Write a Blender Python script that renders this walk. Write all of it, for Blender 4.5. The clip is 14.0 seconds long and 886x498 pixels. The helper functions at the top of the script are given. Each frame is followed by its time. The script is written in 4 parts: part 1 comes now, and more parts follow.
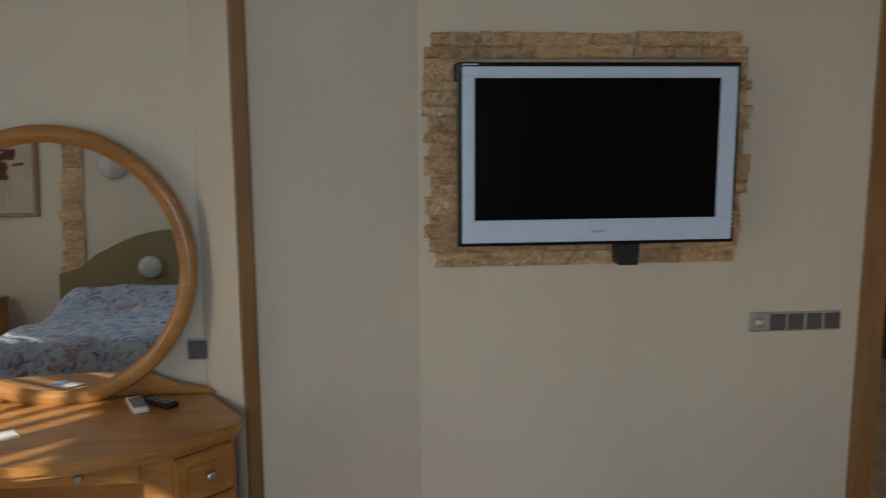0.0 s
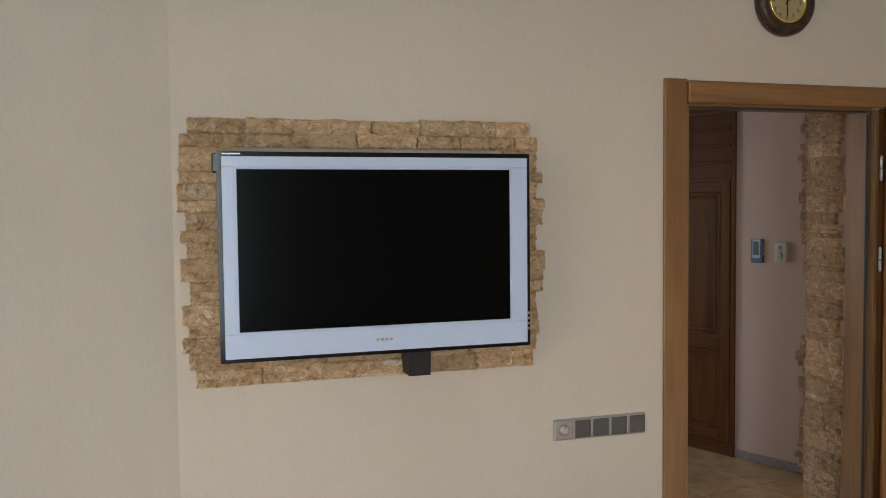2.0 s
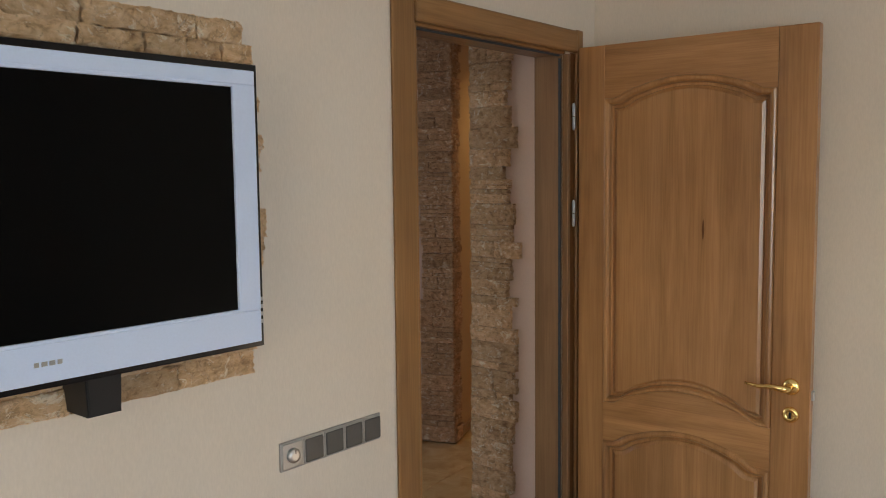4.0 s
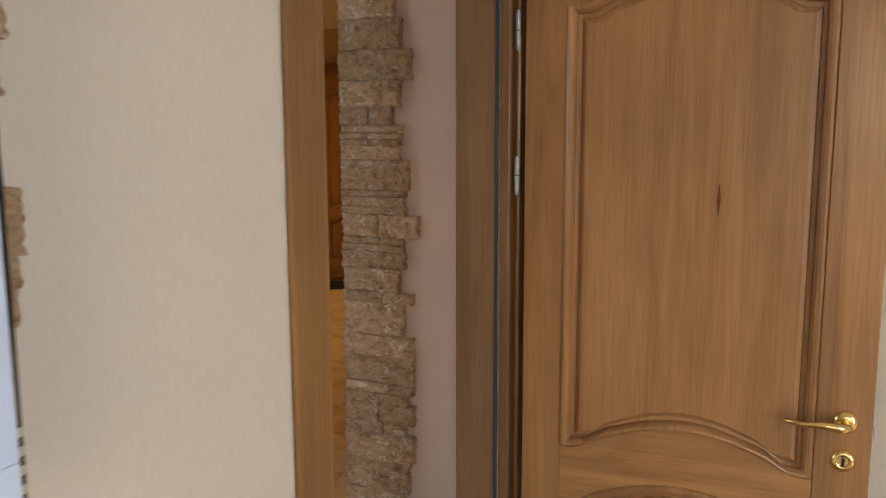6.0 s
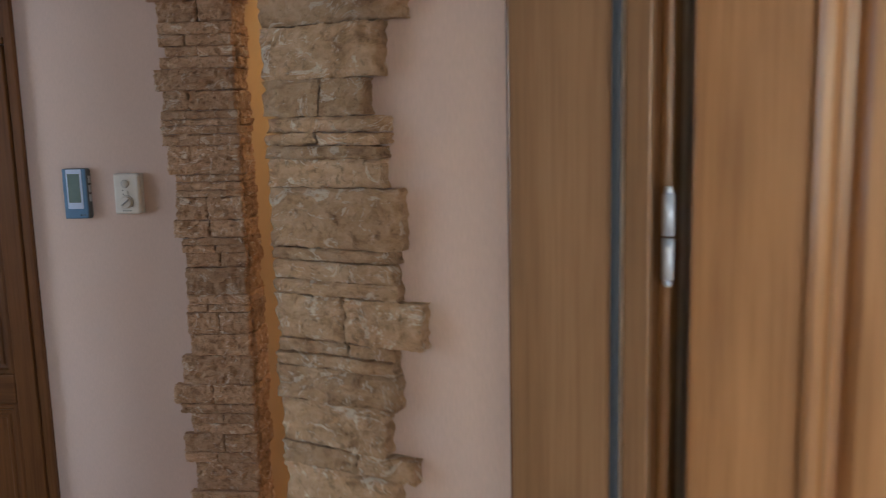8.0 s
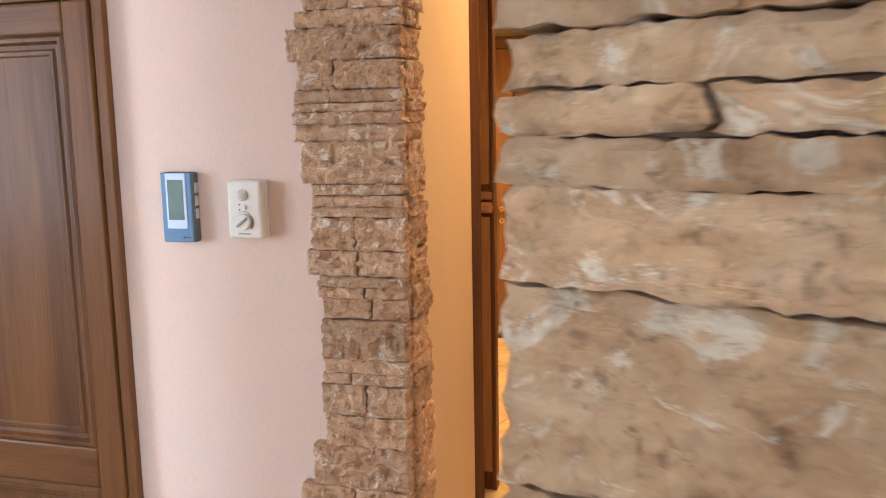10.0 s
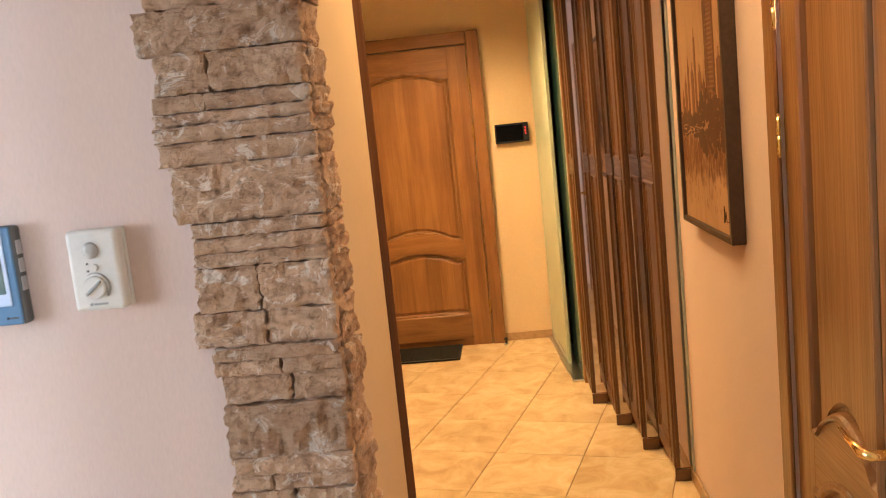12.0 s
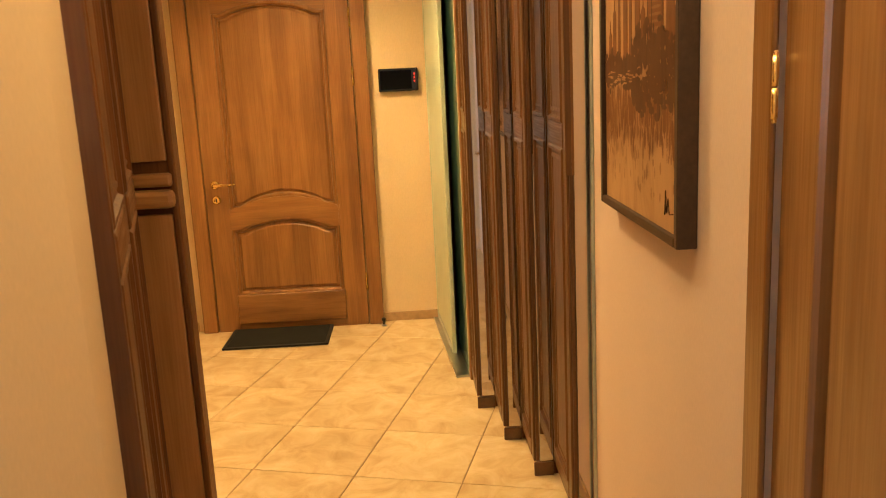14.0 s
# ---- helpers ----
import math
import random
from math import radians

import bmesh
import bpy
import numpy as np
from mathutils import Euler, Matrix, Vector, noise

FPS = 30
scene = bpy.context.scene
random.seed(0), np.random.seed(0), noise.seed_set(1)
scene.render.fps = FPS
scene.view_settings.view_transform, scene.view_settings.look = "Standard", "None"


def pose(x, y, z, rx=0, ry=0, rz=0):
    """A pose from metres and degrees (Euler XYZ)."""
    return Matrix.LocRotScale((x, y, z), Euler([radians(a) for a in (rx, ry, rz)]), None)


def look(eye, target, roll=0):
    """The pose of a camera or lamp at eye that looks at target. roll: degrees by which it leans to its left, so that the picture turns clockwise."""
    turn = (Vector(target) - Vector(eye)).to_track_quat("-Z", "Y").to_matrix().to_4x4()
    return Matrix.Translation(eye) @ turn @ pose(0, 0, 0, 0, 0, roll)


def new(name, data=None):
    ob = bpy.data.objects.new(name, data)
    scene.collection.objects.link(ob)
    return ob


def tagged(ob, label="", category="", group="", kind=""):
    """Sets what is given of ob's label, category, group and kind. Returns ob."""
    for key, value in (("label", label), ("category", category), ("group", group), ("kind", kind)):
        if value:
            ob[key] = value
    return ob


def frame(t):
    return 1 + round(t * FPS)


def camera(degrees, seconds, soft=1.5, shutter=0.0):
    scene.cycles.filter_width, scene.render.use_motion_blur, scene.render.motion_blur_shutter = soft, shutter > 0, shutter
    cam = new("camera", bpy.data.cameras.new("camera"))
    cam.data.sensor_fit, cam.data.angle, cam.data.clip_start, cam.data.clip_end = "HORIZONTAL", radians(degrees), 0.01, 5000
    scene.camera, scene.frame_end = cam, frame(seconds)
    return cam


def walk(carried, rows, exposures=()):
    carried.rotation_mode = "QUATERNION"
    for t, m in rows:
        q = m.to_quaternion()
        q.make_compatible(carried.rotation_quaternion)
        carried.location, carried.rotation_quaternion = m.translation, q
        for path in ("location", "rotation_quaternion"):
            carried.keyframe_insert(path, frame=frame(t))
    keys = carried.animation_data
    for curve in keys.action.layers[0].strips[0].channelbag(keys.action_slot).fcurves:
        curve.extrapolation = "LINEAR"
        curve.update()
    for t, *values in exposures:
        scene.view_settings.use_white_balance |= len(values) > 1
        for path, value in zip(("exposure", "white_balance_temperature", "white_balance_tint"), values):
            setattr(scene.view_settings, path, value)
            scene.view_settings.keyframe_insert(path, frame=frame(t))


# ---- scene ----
cam = camera(55.6, 14.0, 1.0, 0.3)
PATH = [
    (0, (-0.197, 0.395, 1.66), (-0.014, 2.362, 1.346), -0.3),
    (0.5, (-0.15, 0.382, 1.645), (0.303, 2.318, 1.427), -0.1),
    (1, (-0.112, 0.427, 1.656), (0.467, 2.335, 1.503), 0.1),
    (1.5, (-0.041, 0.555, 1.651), (0.536, 2.467, 1.542), -0.6),
    (2, (0.023, 0.69, 1.665), (0.605, 2.601, 1.566), -0.6),
    (2.5, (-0.003, 0.861, 1.633), (0.794, 2.691, 1.517), 0.0),
    (3, (-0.086, 1.118, 1.636), (1.081, 2.738, 1.514), 0.0),
    (3.2, (-0.098, 1.221, 1.619), (1.161, 2.769, 1.49), -0.2),
    (5.3, (0.219, 2.278, 1.575), (1.933, 3.279, 1.324), -0.3),
    (5.5, (0.318, 2.344, 1.568), (2.04, 3.329, 1.309), -0.2),
    (6, (0.594, 2.517, 1.58), (2.384, 3.358, 1.282), -0.2),
    (6.5, (0.845, 2.628, 1.579), (2.676, 3.357, 1.238), -1.7),
    (7, (1.178, 2.728, 1.573), (3.019, 3.433, 1.236), -3.3),
    (7.5, (1.432, 2.861, 1.558), (3.255, 3.624, 1.249), -1.7),
    (8, (1.724, 3.049, 1.566), (3.48, 3.957, 1.26), -1.4),
    (8.5, (2.001, 3.181, 1.561), (3.602, 4.339, 1.249), -1.3),
    (8.7, (2.1, 3.23, 1.562), (3.632, 4.478, 1.255), -1.0),
    (10.8, (2.499, 3.848, 1.526), (4.124, 4.981, 1.255), -1.4),
    (11, (2.529, 3.879, 1.524), (4.195, 4.95, 1.251), -1.8),
    (11.5, (2.574, 3.929, 1.51), (4.294, 4.9, 1.201), -2.4),
    (12, (2.659, 4.026, 1.523), (4.426, 4.921, 1.239), -5.9),
    (12.5, (2.813, 4.148, 1.517), (4.662, 4.853, 1.225), -3.7),
    (13, (3.052, 4.199, 1.496), (4.924, 4.827, 1.18), -1.4),
    (13.5, (3.277, 4.207, 1.482), (5.135, 4.86, 1.138), -1.8),
    (14, (3.466, 4.23, 1.468), (5.303, 4.907, 1.058), -2.8),
]
EXPOSURES = [
    (0, 0.65, 6350, 8), (0.5, 1.02, 6450, 10), (1.0, 1.4, 6500, 11), (1.5, 1.55, 6500, 12), (3.2, 1.58, 6500, 12), (5.5, 1.9, 6650, 13), (6.0, 1.97, 6650, 13),
    (6.5, 2.0, 6250, 12), (7.5, 2.1, 5800, 9), (8.5, 2.7, 5950, 14), (10.8, 4.25, 5950, 13), (11.5, 4.22, 5950, 12), (12.0, 3.9, 5850, 11),
    (12.5, 3.72, 5850, 10), (13.0, 3.82, 6000, 7), (14, 3.8, 6050, 0)]
walk(cam, [(t, look(eye, target, roll)) for t, eye, target, roll in PATH], EXPOSURES)

# ---- light ----
AXIS = 22.0
CA, SA = math.cos(radians(AXIS)), math.sin(radians(AXIS))


def W(u, v):
    """Corridor coordinates (along, across) to world x, y."""
    return (u * CA - v * SA, u * SA + v * CA)


def cpose(u, v, z=0.0, turn=0.0):
    x, y = W(u, v)
    return pose(x, y, z, 0, 0, AXIS + turn)


SUN_DIR = Vector((0.74, 0.63, -0.43)).normalized()
world = bpy.data.worlds.new("sky")
scene.world = world
world.use_nodes = True
sky = world.node_tree.nodes.new("ShaderNodeTexSky")
sky.sky_type = 'NISHITA'
sky.sun_disc = False
sky.sun_elevation = math.asin(-SUN_DIR.z)
sky.sun_rotation = math.atan2(-SUN_DIR.x, -SUN_DIR.y)
bg = world.node_tree.nodes["Background"]
bg.inputs[1].default_value = 0.12
world.node_tree.links.new(sky.outputs[0], bg.inputs[0])


def lamp(name, kind, power, colour, m, size=None, size_y=None, **extra):
    data = bpy.data.lights.new(name, kind)
    data.energy, data.color = power, colour
    if kind == 'AREA':
        data.shape, data.size, data.size_y = 'RECTANGLE', size, size_y
    elif kind == 'SPOT':
        data.spot_size, data.spot_blend, data.shadow_soft_size = radians(extra.get("cone", 110)), 1.0, 0.05
    elif kind == 'SUN':
        data.angle = radians(0.5)
    ob = new(name, data)
    ob.matrix_world = m
    return ob


lamp("sun", 'SUN', 4.0, (1.0, 0.91, 0.79), look((-8, 0, 6), Vector((-8, 0, 6)) + SUN_DIR))
DAY = (0.69, 0.87, 1.0)
WARM = (1.0, 0.61, 0.235)
lamp("window_light", 'AREA', 3.2, DAY, look((-3.55, 0.4, 1.65), (0.0, 1.6, 1.3)), 2.2, 1.5)
# Added fill from the back wall; no window is known there.
lamp("back_fill_light", 'AREA', 16, DAY, look((-0.30, -1.16, 1.5), (-0.1, 3.0, 1.45)), 1.0, 1.7)
lamp("kitchen_window_light", 'AREA', 5.2, (0.82, 0.91, 1.0), look((0.55, 7.0, 1.6), (2.4, 4.2, 1.65)), 1.6, 1.3)
DOWNLIGHTS = [(8.75, 3.2, 50), (7.4, 2.85, 22), (5.85, 2.55, 13)]
for u, v, power in DOWNLIGHTS:
    x, y = W(u, v)
    lamp("downlight_bulb", 'SPOT', power * 0.36, WARM, look((x, y, 2.44), (x + 0.001, y, 0)), cone=150)

# ---- materials ----


def nodes_of(name, rough=0.6, metal=0.0, spec=None):
    mat = bpy.data.materials.new(name)
    mat.use_nodes = True
    tree = mat.node_tree
    b = tree.nodes["Principled BSDF"]
    b.inputs["Roughness"].default_value, b.inputs["Metallic"].default_value = rough, metal
    if spec is not None:
        b.inputs["Specular IOR Level"].default_value = spec
    return mat, tree, b


def ramp(tree, fac, stops):
    r = tree.nodes.new("ShaderNodeValToRGB")
    els = r.color_ramp.elements
    while len(els) < len(stops):
        els.new(0.5)
    for e, (p, c) in zip(els, stops):
        e.position, e.color = p, (*c, 1)
    tree.links.new(fac, r.inputs[0])
    return r.outputs[0]


def noise_tex(tree, scale, vec, detail=4, rough=0.55, dist=0.0):
    n = tree.nodes.new("ShaderNodeTexNoise")
    n.inputs["Scale"].default_value, n.inputs["Detail"].default_value = scale, detail
    n.inputs["Roughness"].default_value, n.inputs["Distortion"].default_value = rough, dist
    tree.links.new(vec, n.inputs["Vector"])
    return n.outputs["Fac"]


def coords(tree, scale=(1, 1, 1), shift=True, rot=(0, 0, 0)):
    tc = tree.nodes.new("ShaderNodeTexCoord")
    mp = tree.nodes.new("ShaderNodeMapping")
    mp.inputs["Scale"].default_value = scale
    mp.inputs["Rotation"].default_value = rot
    tree.links.new(tc.outputs["Object"], mp.inputs["Vector"])
    if shift:
        info = tree.nodes.new("ShaderNodeObjectInfo")
        mul = tree.nodes.new("ShaderNodeMath")
        mul.operation = 'MULTIPLY'
        mul.inputs[1].default_value = 37.0
        tree.links.new(info.outputs["Random"], mul.inputs[0])
        tree.links.new(mul.outputs[0], mp.inputs["Location"])
    return mp.outputs[0]


def mix(tree, a, b, fac, kind='MIX'):
    m = tree.nodes.new("ShaderNodeMix")
    m.data_type, m.blend_type = 'RGBA', kind
    for sock, val in ((m.inputs["Factor"], fac), (m.inputs["A"], a), (m.inputs["B"], b)):
        if isinstance(val, (int, float)):
            sock.default_value = val
        elif isinstance(val, tuple):
            sock.default_value = (*val, 1)
        else:
            tree.links.new(val, sock)
    return m.outputs["Result"]


def bump(tree, b, height, strength=0.2, dist=0.01):
    n = tree.nodes.new("ShaderNodeBump")
    n.inputs["Strength"].default_value, n.inputs["Distance"].default_value = strength, dist
    tree.links.new(height, n.inputs["Height"])
    tree.links.new(n.outputs[0], b.inputs["Normal"])


def dim(c, f):
    return tuple(x * f for x in c)


def plain(name, colour, rough=0.5, metal=0.0, grain=60.0, amount=0.12, spec=None):
    mat, tree, b = nodes_of(name, rough, metal, spec)
    n = noise_tex(tree, grain, coords(tree))
    tree.links.new(ramp(tree, n, [(0.3, dim(colour, 1 - amount)), (0.7, dim(colour, 1 + amount))]), b.inputs["Base Color"])
    r = ramp(tree, noise_tex(tree, 9, coords(tree)), [(0.3, (rough * 0.94,) * 3), (0.7, (min(1, rough * 1.06),) * 3)])
    tree.links.new(r, b.inputs["Roughness"])
    return mat


def paper(name, colour):
    """Wallpaper with a fine vertical woven texture."""
    mat, tree, b = nodes_of(name, 0.78, 0, 0.25)
    fine = noise_tex(tree, 1.0, coords(tree, (300, 300, 70)), 4)
    wide = noise_tex(tree, 1.0, coords(tree, (2.2, 2.2, 1.2)), 3)
    col = ramp(tree, fine, [(0.3, dim(colour, 0.955)), (0.7, dim(colour, 1.03))])
    col = mix(tree, col, ramp(tree, wide, [(0.3, (0.95, 0.94, 0.93)), (0.7, (1, 1, 1))]), 1.0, 'MULTIPLY')
    tree.links.new(col, b.inputs["Base Color"])
    bump(tree, b, fine, 0.10, 0.003)
    return mat


def wood(name, dark, mid, light, across=False, rough=0.38, coat=0.25):
    """Varnished timber; the grain runs along z, or along x for rails."""
    mat, tree, b = nodes_of(name, rough)
    long = (1.6, 14, 14) if across else (14, 14, 1.1)
    fine = (6, 210, 210) if across else (210, 210, 5)
    ring = noise_tex(tree, 1.0, coords(tree, long), 5, 0.6, 0.8)
    pore = noise_tex(tree, 1.0, coords(tree, fine), 3)
    blot = noise_tex(tree, 2.6, coords(tree), 3)
    col = ramp(tree, ring, [(0.25, dark), (0.5, mid), (0.75, light)])
    col = mix(tree, col, ramp(tree, pore, [(0.36, (0.74, 0.69, 0.64)), (0.58, (1, 1, 1))]), 0.5, 'MULTIPLY')
    col = mix(tree, col, ramp(tree, blot, [(0.3, (0.84, 0.82, 0.8)), (0.7, (1.06, 1.05, 1.04))]), 0.9, 'MULTIPLY')
    snap = tree.nodes.new("ShaderNodeVectorMath")
    snap.operation = 'FLOOR'
    tree.links.new(coords(tree, (0.01, 0.01, 11.0) if across else (10.5, 0.01, 0.01)), snap.inputs[0])
    white = tree.nodes.new("ShaderNodeTexWhiteNoise")
    tree.links.new(snap.outputs[0], white.inputs["Vector"])
    col = mix(tree, col, ramp(tree, white.outputs["Value"], [(0.0, (0.84, 0.80, 0.77)), (1.0, (1.10, 1.06, 1.03))]), 0.85, 'MULTIPLY')
    tree.links.new(col, b.inputs["Base Color"])
    tree.links.new(ramp(tree, pore, [(0.3, (rough + 0.12,) * 3), (0.7, (rough - 0.06,) * 3)]), b.inputs["Roughness"])
    b.inputs["Specular IOR Level"].default_value = 0.5 if coat > 0.1 else 0.25
    b.inputs["Coat Weight"].default_value, b.inputs["Coat Roughness"].default_value = coat * 1.6, 0.2
    bump(tree, b, pore, 0.12, 0.002)
    return mat


def stone_mat(name, deep, mid, pale, fleck):
    """Split travertine: blotchy body, dark pits, torn pale flecks."""
    mat, tree, b = nodes_of(name, 0.6, 0, 0.5)
    body = noise_tex(tree, 24, coords(tree, (1, 1, 1.5)), 10, 0.68, 0.4)
    col = ramp(tree, body, [(0.30, deep), (0.47, mid), (0.70, pale)])
    torn = noise_tex(tree, 15, coords(tree, (1, 1, 1.3)), 12, 0.78, 1.6)
    col = mix(tree, col, fleck, ramp(tree, torn, [(0.555, (0, 0, 0)), (0.585, (0.8, 0.8, 0.8)), (0.66, (1, 1, 1))]))
    pits = noise_tex(tree, 70, coords(tree), 6, 0.7, 0.6)
    col = mix(tree, col, ramp(tree, pits, [(0.34, (0.5, 0.44, 0.38)), (0.44, (1, 1, 1))]), 0.8, 'MULTIPLY')
    info = tree.nodes.new("ShaderNodeObjectInfo")
    col = mix(tree, col, ramp(tree, info.outputs["Random"], [(0, (0.78, 0.75, 0.72)), (1, (1.1, 1.08, 1.06))]), 1.0, 'MULTIPLY')
    tree.links.new(col, b.inputs["Base Color"])
    bump(tree, b, noise_tex(tree, 95, coords(tree, (1, 1, 1.4)), 10, 0.72, 0.7), 1.0, 0.008)
    return mat


WALLPAPER = paper("cream_wallpaper", (0.72, 0.645, 0.55))
PINK = paper("pale_peach_wallpaper", (0.76, 0.60, 0.535))
PEACH = paper("corridor_peach_wallpaper", (0.73, 0.565, 0.365))
CEIL = plain("white_ceiling_paint", (0.80, 0.78, 0.74), 0.8)
OAK = wood("honey_ash_upright", (0.28, 0.135, 0.047), (0.405, 0.21, 0.08), (0.50, 0.272, 0.114))
OAK_X = wood("honey_ash_across", (0.28, 0.135, 0.047), (0.405, 0.21, 0.08), (0.50, 0.272, 0.114), True)
CASE = wood("alder_casing", (0.22, 0.112, 0.036), (0.29, 0.152, 0.051), (0.35, 0.19, 0.07))
CASE_X = wood("alder_casing_across", (0.22, 0.112, 0.036), (0.29, 0.152, 0.051), (0.35, 0.19, 0.07), True)
FIR = wood("red_fir_upright", (0.175, 0.076, 0.022), (0.265, 0.124, 0.038), (0.335, 0.168, 0.056))
FIR_X = wood("red_fir_across", (0.175, 0.076, 0.022), (0.265, 0.124, 0.038), (0.335, 0.168, 0.056), True)
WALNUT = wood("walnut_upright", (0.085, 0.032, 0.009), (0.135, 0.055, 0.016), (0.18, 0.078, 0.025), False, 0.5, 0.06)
WALNUT_X = wood("walnut_across", (0.085, 0.032, 0.009), (0.135, 0.055, 0.016), (0.18, 0.078, 0.025), True, 0.5, 0.06)
JAMB = wood("olive_brown_jamb", (0.20, 0.112, 0.052), (0.26, 0.152, 0.076), (0.31, 0.187, 0.098))
WARD = wood("brown_wardrobe_upright", (0.085, 0.036, 0.012), (0.13, 0.058, 0.021), (0.175, 0.082, 0.031))
WARD_X = wood("brown_wardrobe_across", (0.085, 0.036, 0.012), (0.13, 0.058, 0.021), (0.175, 0.082, 0.031), True)
DESKWOOD = wood("amber_desk_veneer", (0.36, 0.155, 0.034), (0.47, 0.22, 0.055), (0.55, 0.28, 0.08), True)
STONE = stone_mat("sandstone_tv", (0.34, 0.19, 0.088), (0.68, 0.455, 0.25), (0.86, 0.66, 0.44), (0.90, 0.79, 0.62))
STONE_B = stone_mat("travertine_cladding", (0.31, 0.17, 0.082), (0.66, 0.435, 0.25), (0.83, 0.62, 0.42), (0.90, 0.82, 0.69))
STONE_C = stone_mat("brown_travertine_cladding", (0.31, 0.17, 0.092), (0.62, 0.40, 0.25), (0.78, 0.565, 0.39), (0.90, 0.80, 0.70))
BRASS = plain("polished_brass", (0.95, 0.70, 0.28), 0.22, 1.0, 40, 0.05)
STEEL = plain("satin_steel", (0.62, 0.63, 0.64), 0.3, 1.0, 40, 0.05)
ZINC = plain("bright_zinc", (0.60, 0.66, 0.73), 0.45, 0.45, 40, 0.05)
DARKGREY = plain("dark_grey_metallic_plastic", (0.11, 0.11, 0.107), 0.42, 0.4, 300, 0.06)
TITAN = plain("grey_metallic_plastic", (0.42, 0.42, 0.41), 0.32, 0.6, 300, 0.06)
BLACK = plain("gloss_black_plastic", (0.006, 0.006, 0.008), 0.14, 0, 200, 0.1)
MATT = plain("matt_black_plastic", (0.008, 0.008, 0.009), 0.5, 0, 300, 0.2)
SCREEN = plain("black_lcd_screen", (0.003, 0.003, 0.003), 0.2, 0, 60, 0.1, 0.08)
WHITE = plain("silver_white_plastic", (0.60, 0.71, 0.92), 0.34, 0, 200, 0.02)
IVORY = plain("ivory_plastic", (0.78, 0.76, 0.72), 0.4, 0, 90, 0.03)
LAMPGLASS = plain("milky_grey_glass", (0.55, 0.54, 0.52), 0.2, 0, 60, 0.1)
BLUE = plain("blue_grey_plastic", (0.13, 0.25, 0.42), 0.35, 0.2, 200, 0.04)
LCD = plain("grey_lcd", (0.17, 0.24, 0.24), 0.2, 0, 30, 0.06)
RUBBER = plain("dark_blue_seal", (0.03, 0.04, 0.05), 0.55)
MATFELT = plain("black_ribbed_mat", (0.012, 0.012, 0.012), 0.9, 0, 400, 0.4)
SLATE = plain("grey_baseboard", (0.34, 0.31, 0.31), 0.5, 0, 30, 0.15)
TANBASE = plain("tan_tile_baseboard", (0.42, 0.27, 0.14), 0.35, 0, 30, 0.15)
GROUT = plain("brown_grout", (0.30, 0.20, 0.11), 0.8)
DARKFRAME = plain("dark_brown_frame", (0.05, 0.028, 0.02), 0.4, 0, 80, 0.2)
ALU = plain("blue_grey_aluminium", (0.48, 0.54, 0.54), 0.4, 0.5, 60, 0.05)
GREENDARK = plain("dark_green_lacquer_glass", (0.012, 0.035, 0.030), 0.12, 0, 20, 0.15)
GREENPALE = plain("pale_green_frosted_glass", (0.50, 0.58, 0.46), 0.3, 0, 6, 0.05)
LAMINATE = wood("oak_laminate", (0.22, 0.12, 0.06), (0.30, 0.17, 0.085), (0.36, 0.21, 0.11), True)
FABRIC = plain("olive_upholstery", (0.26, 0.20, 0.10), 0.9, 0, 500, 0.25)


def mirror_mat():
    mat, tree, b = nodes_of("mirror_silvering", 0.01, 1.0)
    b.inputs["Base Color"].default_value = (0.86, 0.88, 0.87, 1)
    return mat


MIRROR = mirror_mat()


def tinted_mat():
    mat, tree, b = nodes_of("tinted_mirror", 0.03, 1.0)
    b.inputs["Base Color"].default_value = (0.56, 0.53, 0.53, 1)
    return mat


TINTED = tinted_mat()


def glass_mat():
    mat, tree, b = nodes_of("clear_glass", 0.02)
    b.inputs["Transmission Weight"].default_value = 1.0
    b.inputs["Base Color"].default_value = (0.97, 0.99, 0.98, 1)
    return mat


GLASS = glass_mat()


def glow(name, colour, strength):
    mat, tree, b = nodes_of(name)
    b.inputs["Emission Color"].default_value, b.inputs["Emission Strength"].default_value = (*colour, 1), strength
    b.inputs["Base Color"].default_value = (*colour, 1)
    return mat


BULB = glow("warm_bulb", (1.0, 0.75, 0.42), 4.0)
REDLED = glow("red_led", (1.0, 0.05, 0.03), 0.06)


def tile_mat():
    mat, tree, b = nodes_of("beige_marbled_tile", 0.16)
    n = noise_tex(tree, 7, coords(tree), 7, 0.62, 0.9)
    cloud = noise_tex(tree, 2.2, coords(tree), 3)
    col = ramp(tree, n, [(0.3, (0.52, 0.37, 0.20)), (0.5, (0.64, 0.485, 0.29)), (0.72, (0.73, 0.59, 0.39))])
    col = mix(tree, col, ramp(tree, cloud, [(0.3, (0.86, 0.84, 0.8)), (0.7, (1.05, 1.04, 1.02))]), 1.0, 'MULTIPLY')
    tree.links.new(col, b.inputs["Base Color"])
    tree.links.new(ramp(tree, n, [(0.3, (0.24,) * 3), (0.7, (0.13,) * 3)]), b.inputs["Roughness"])
    return mat


TILE = tile_mat()


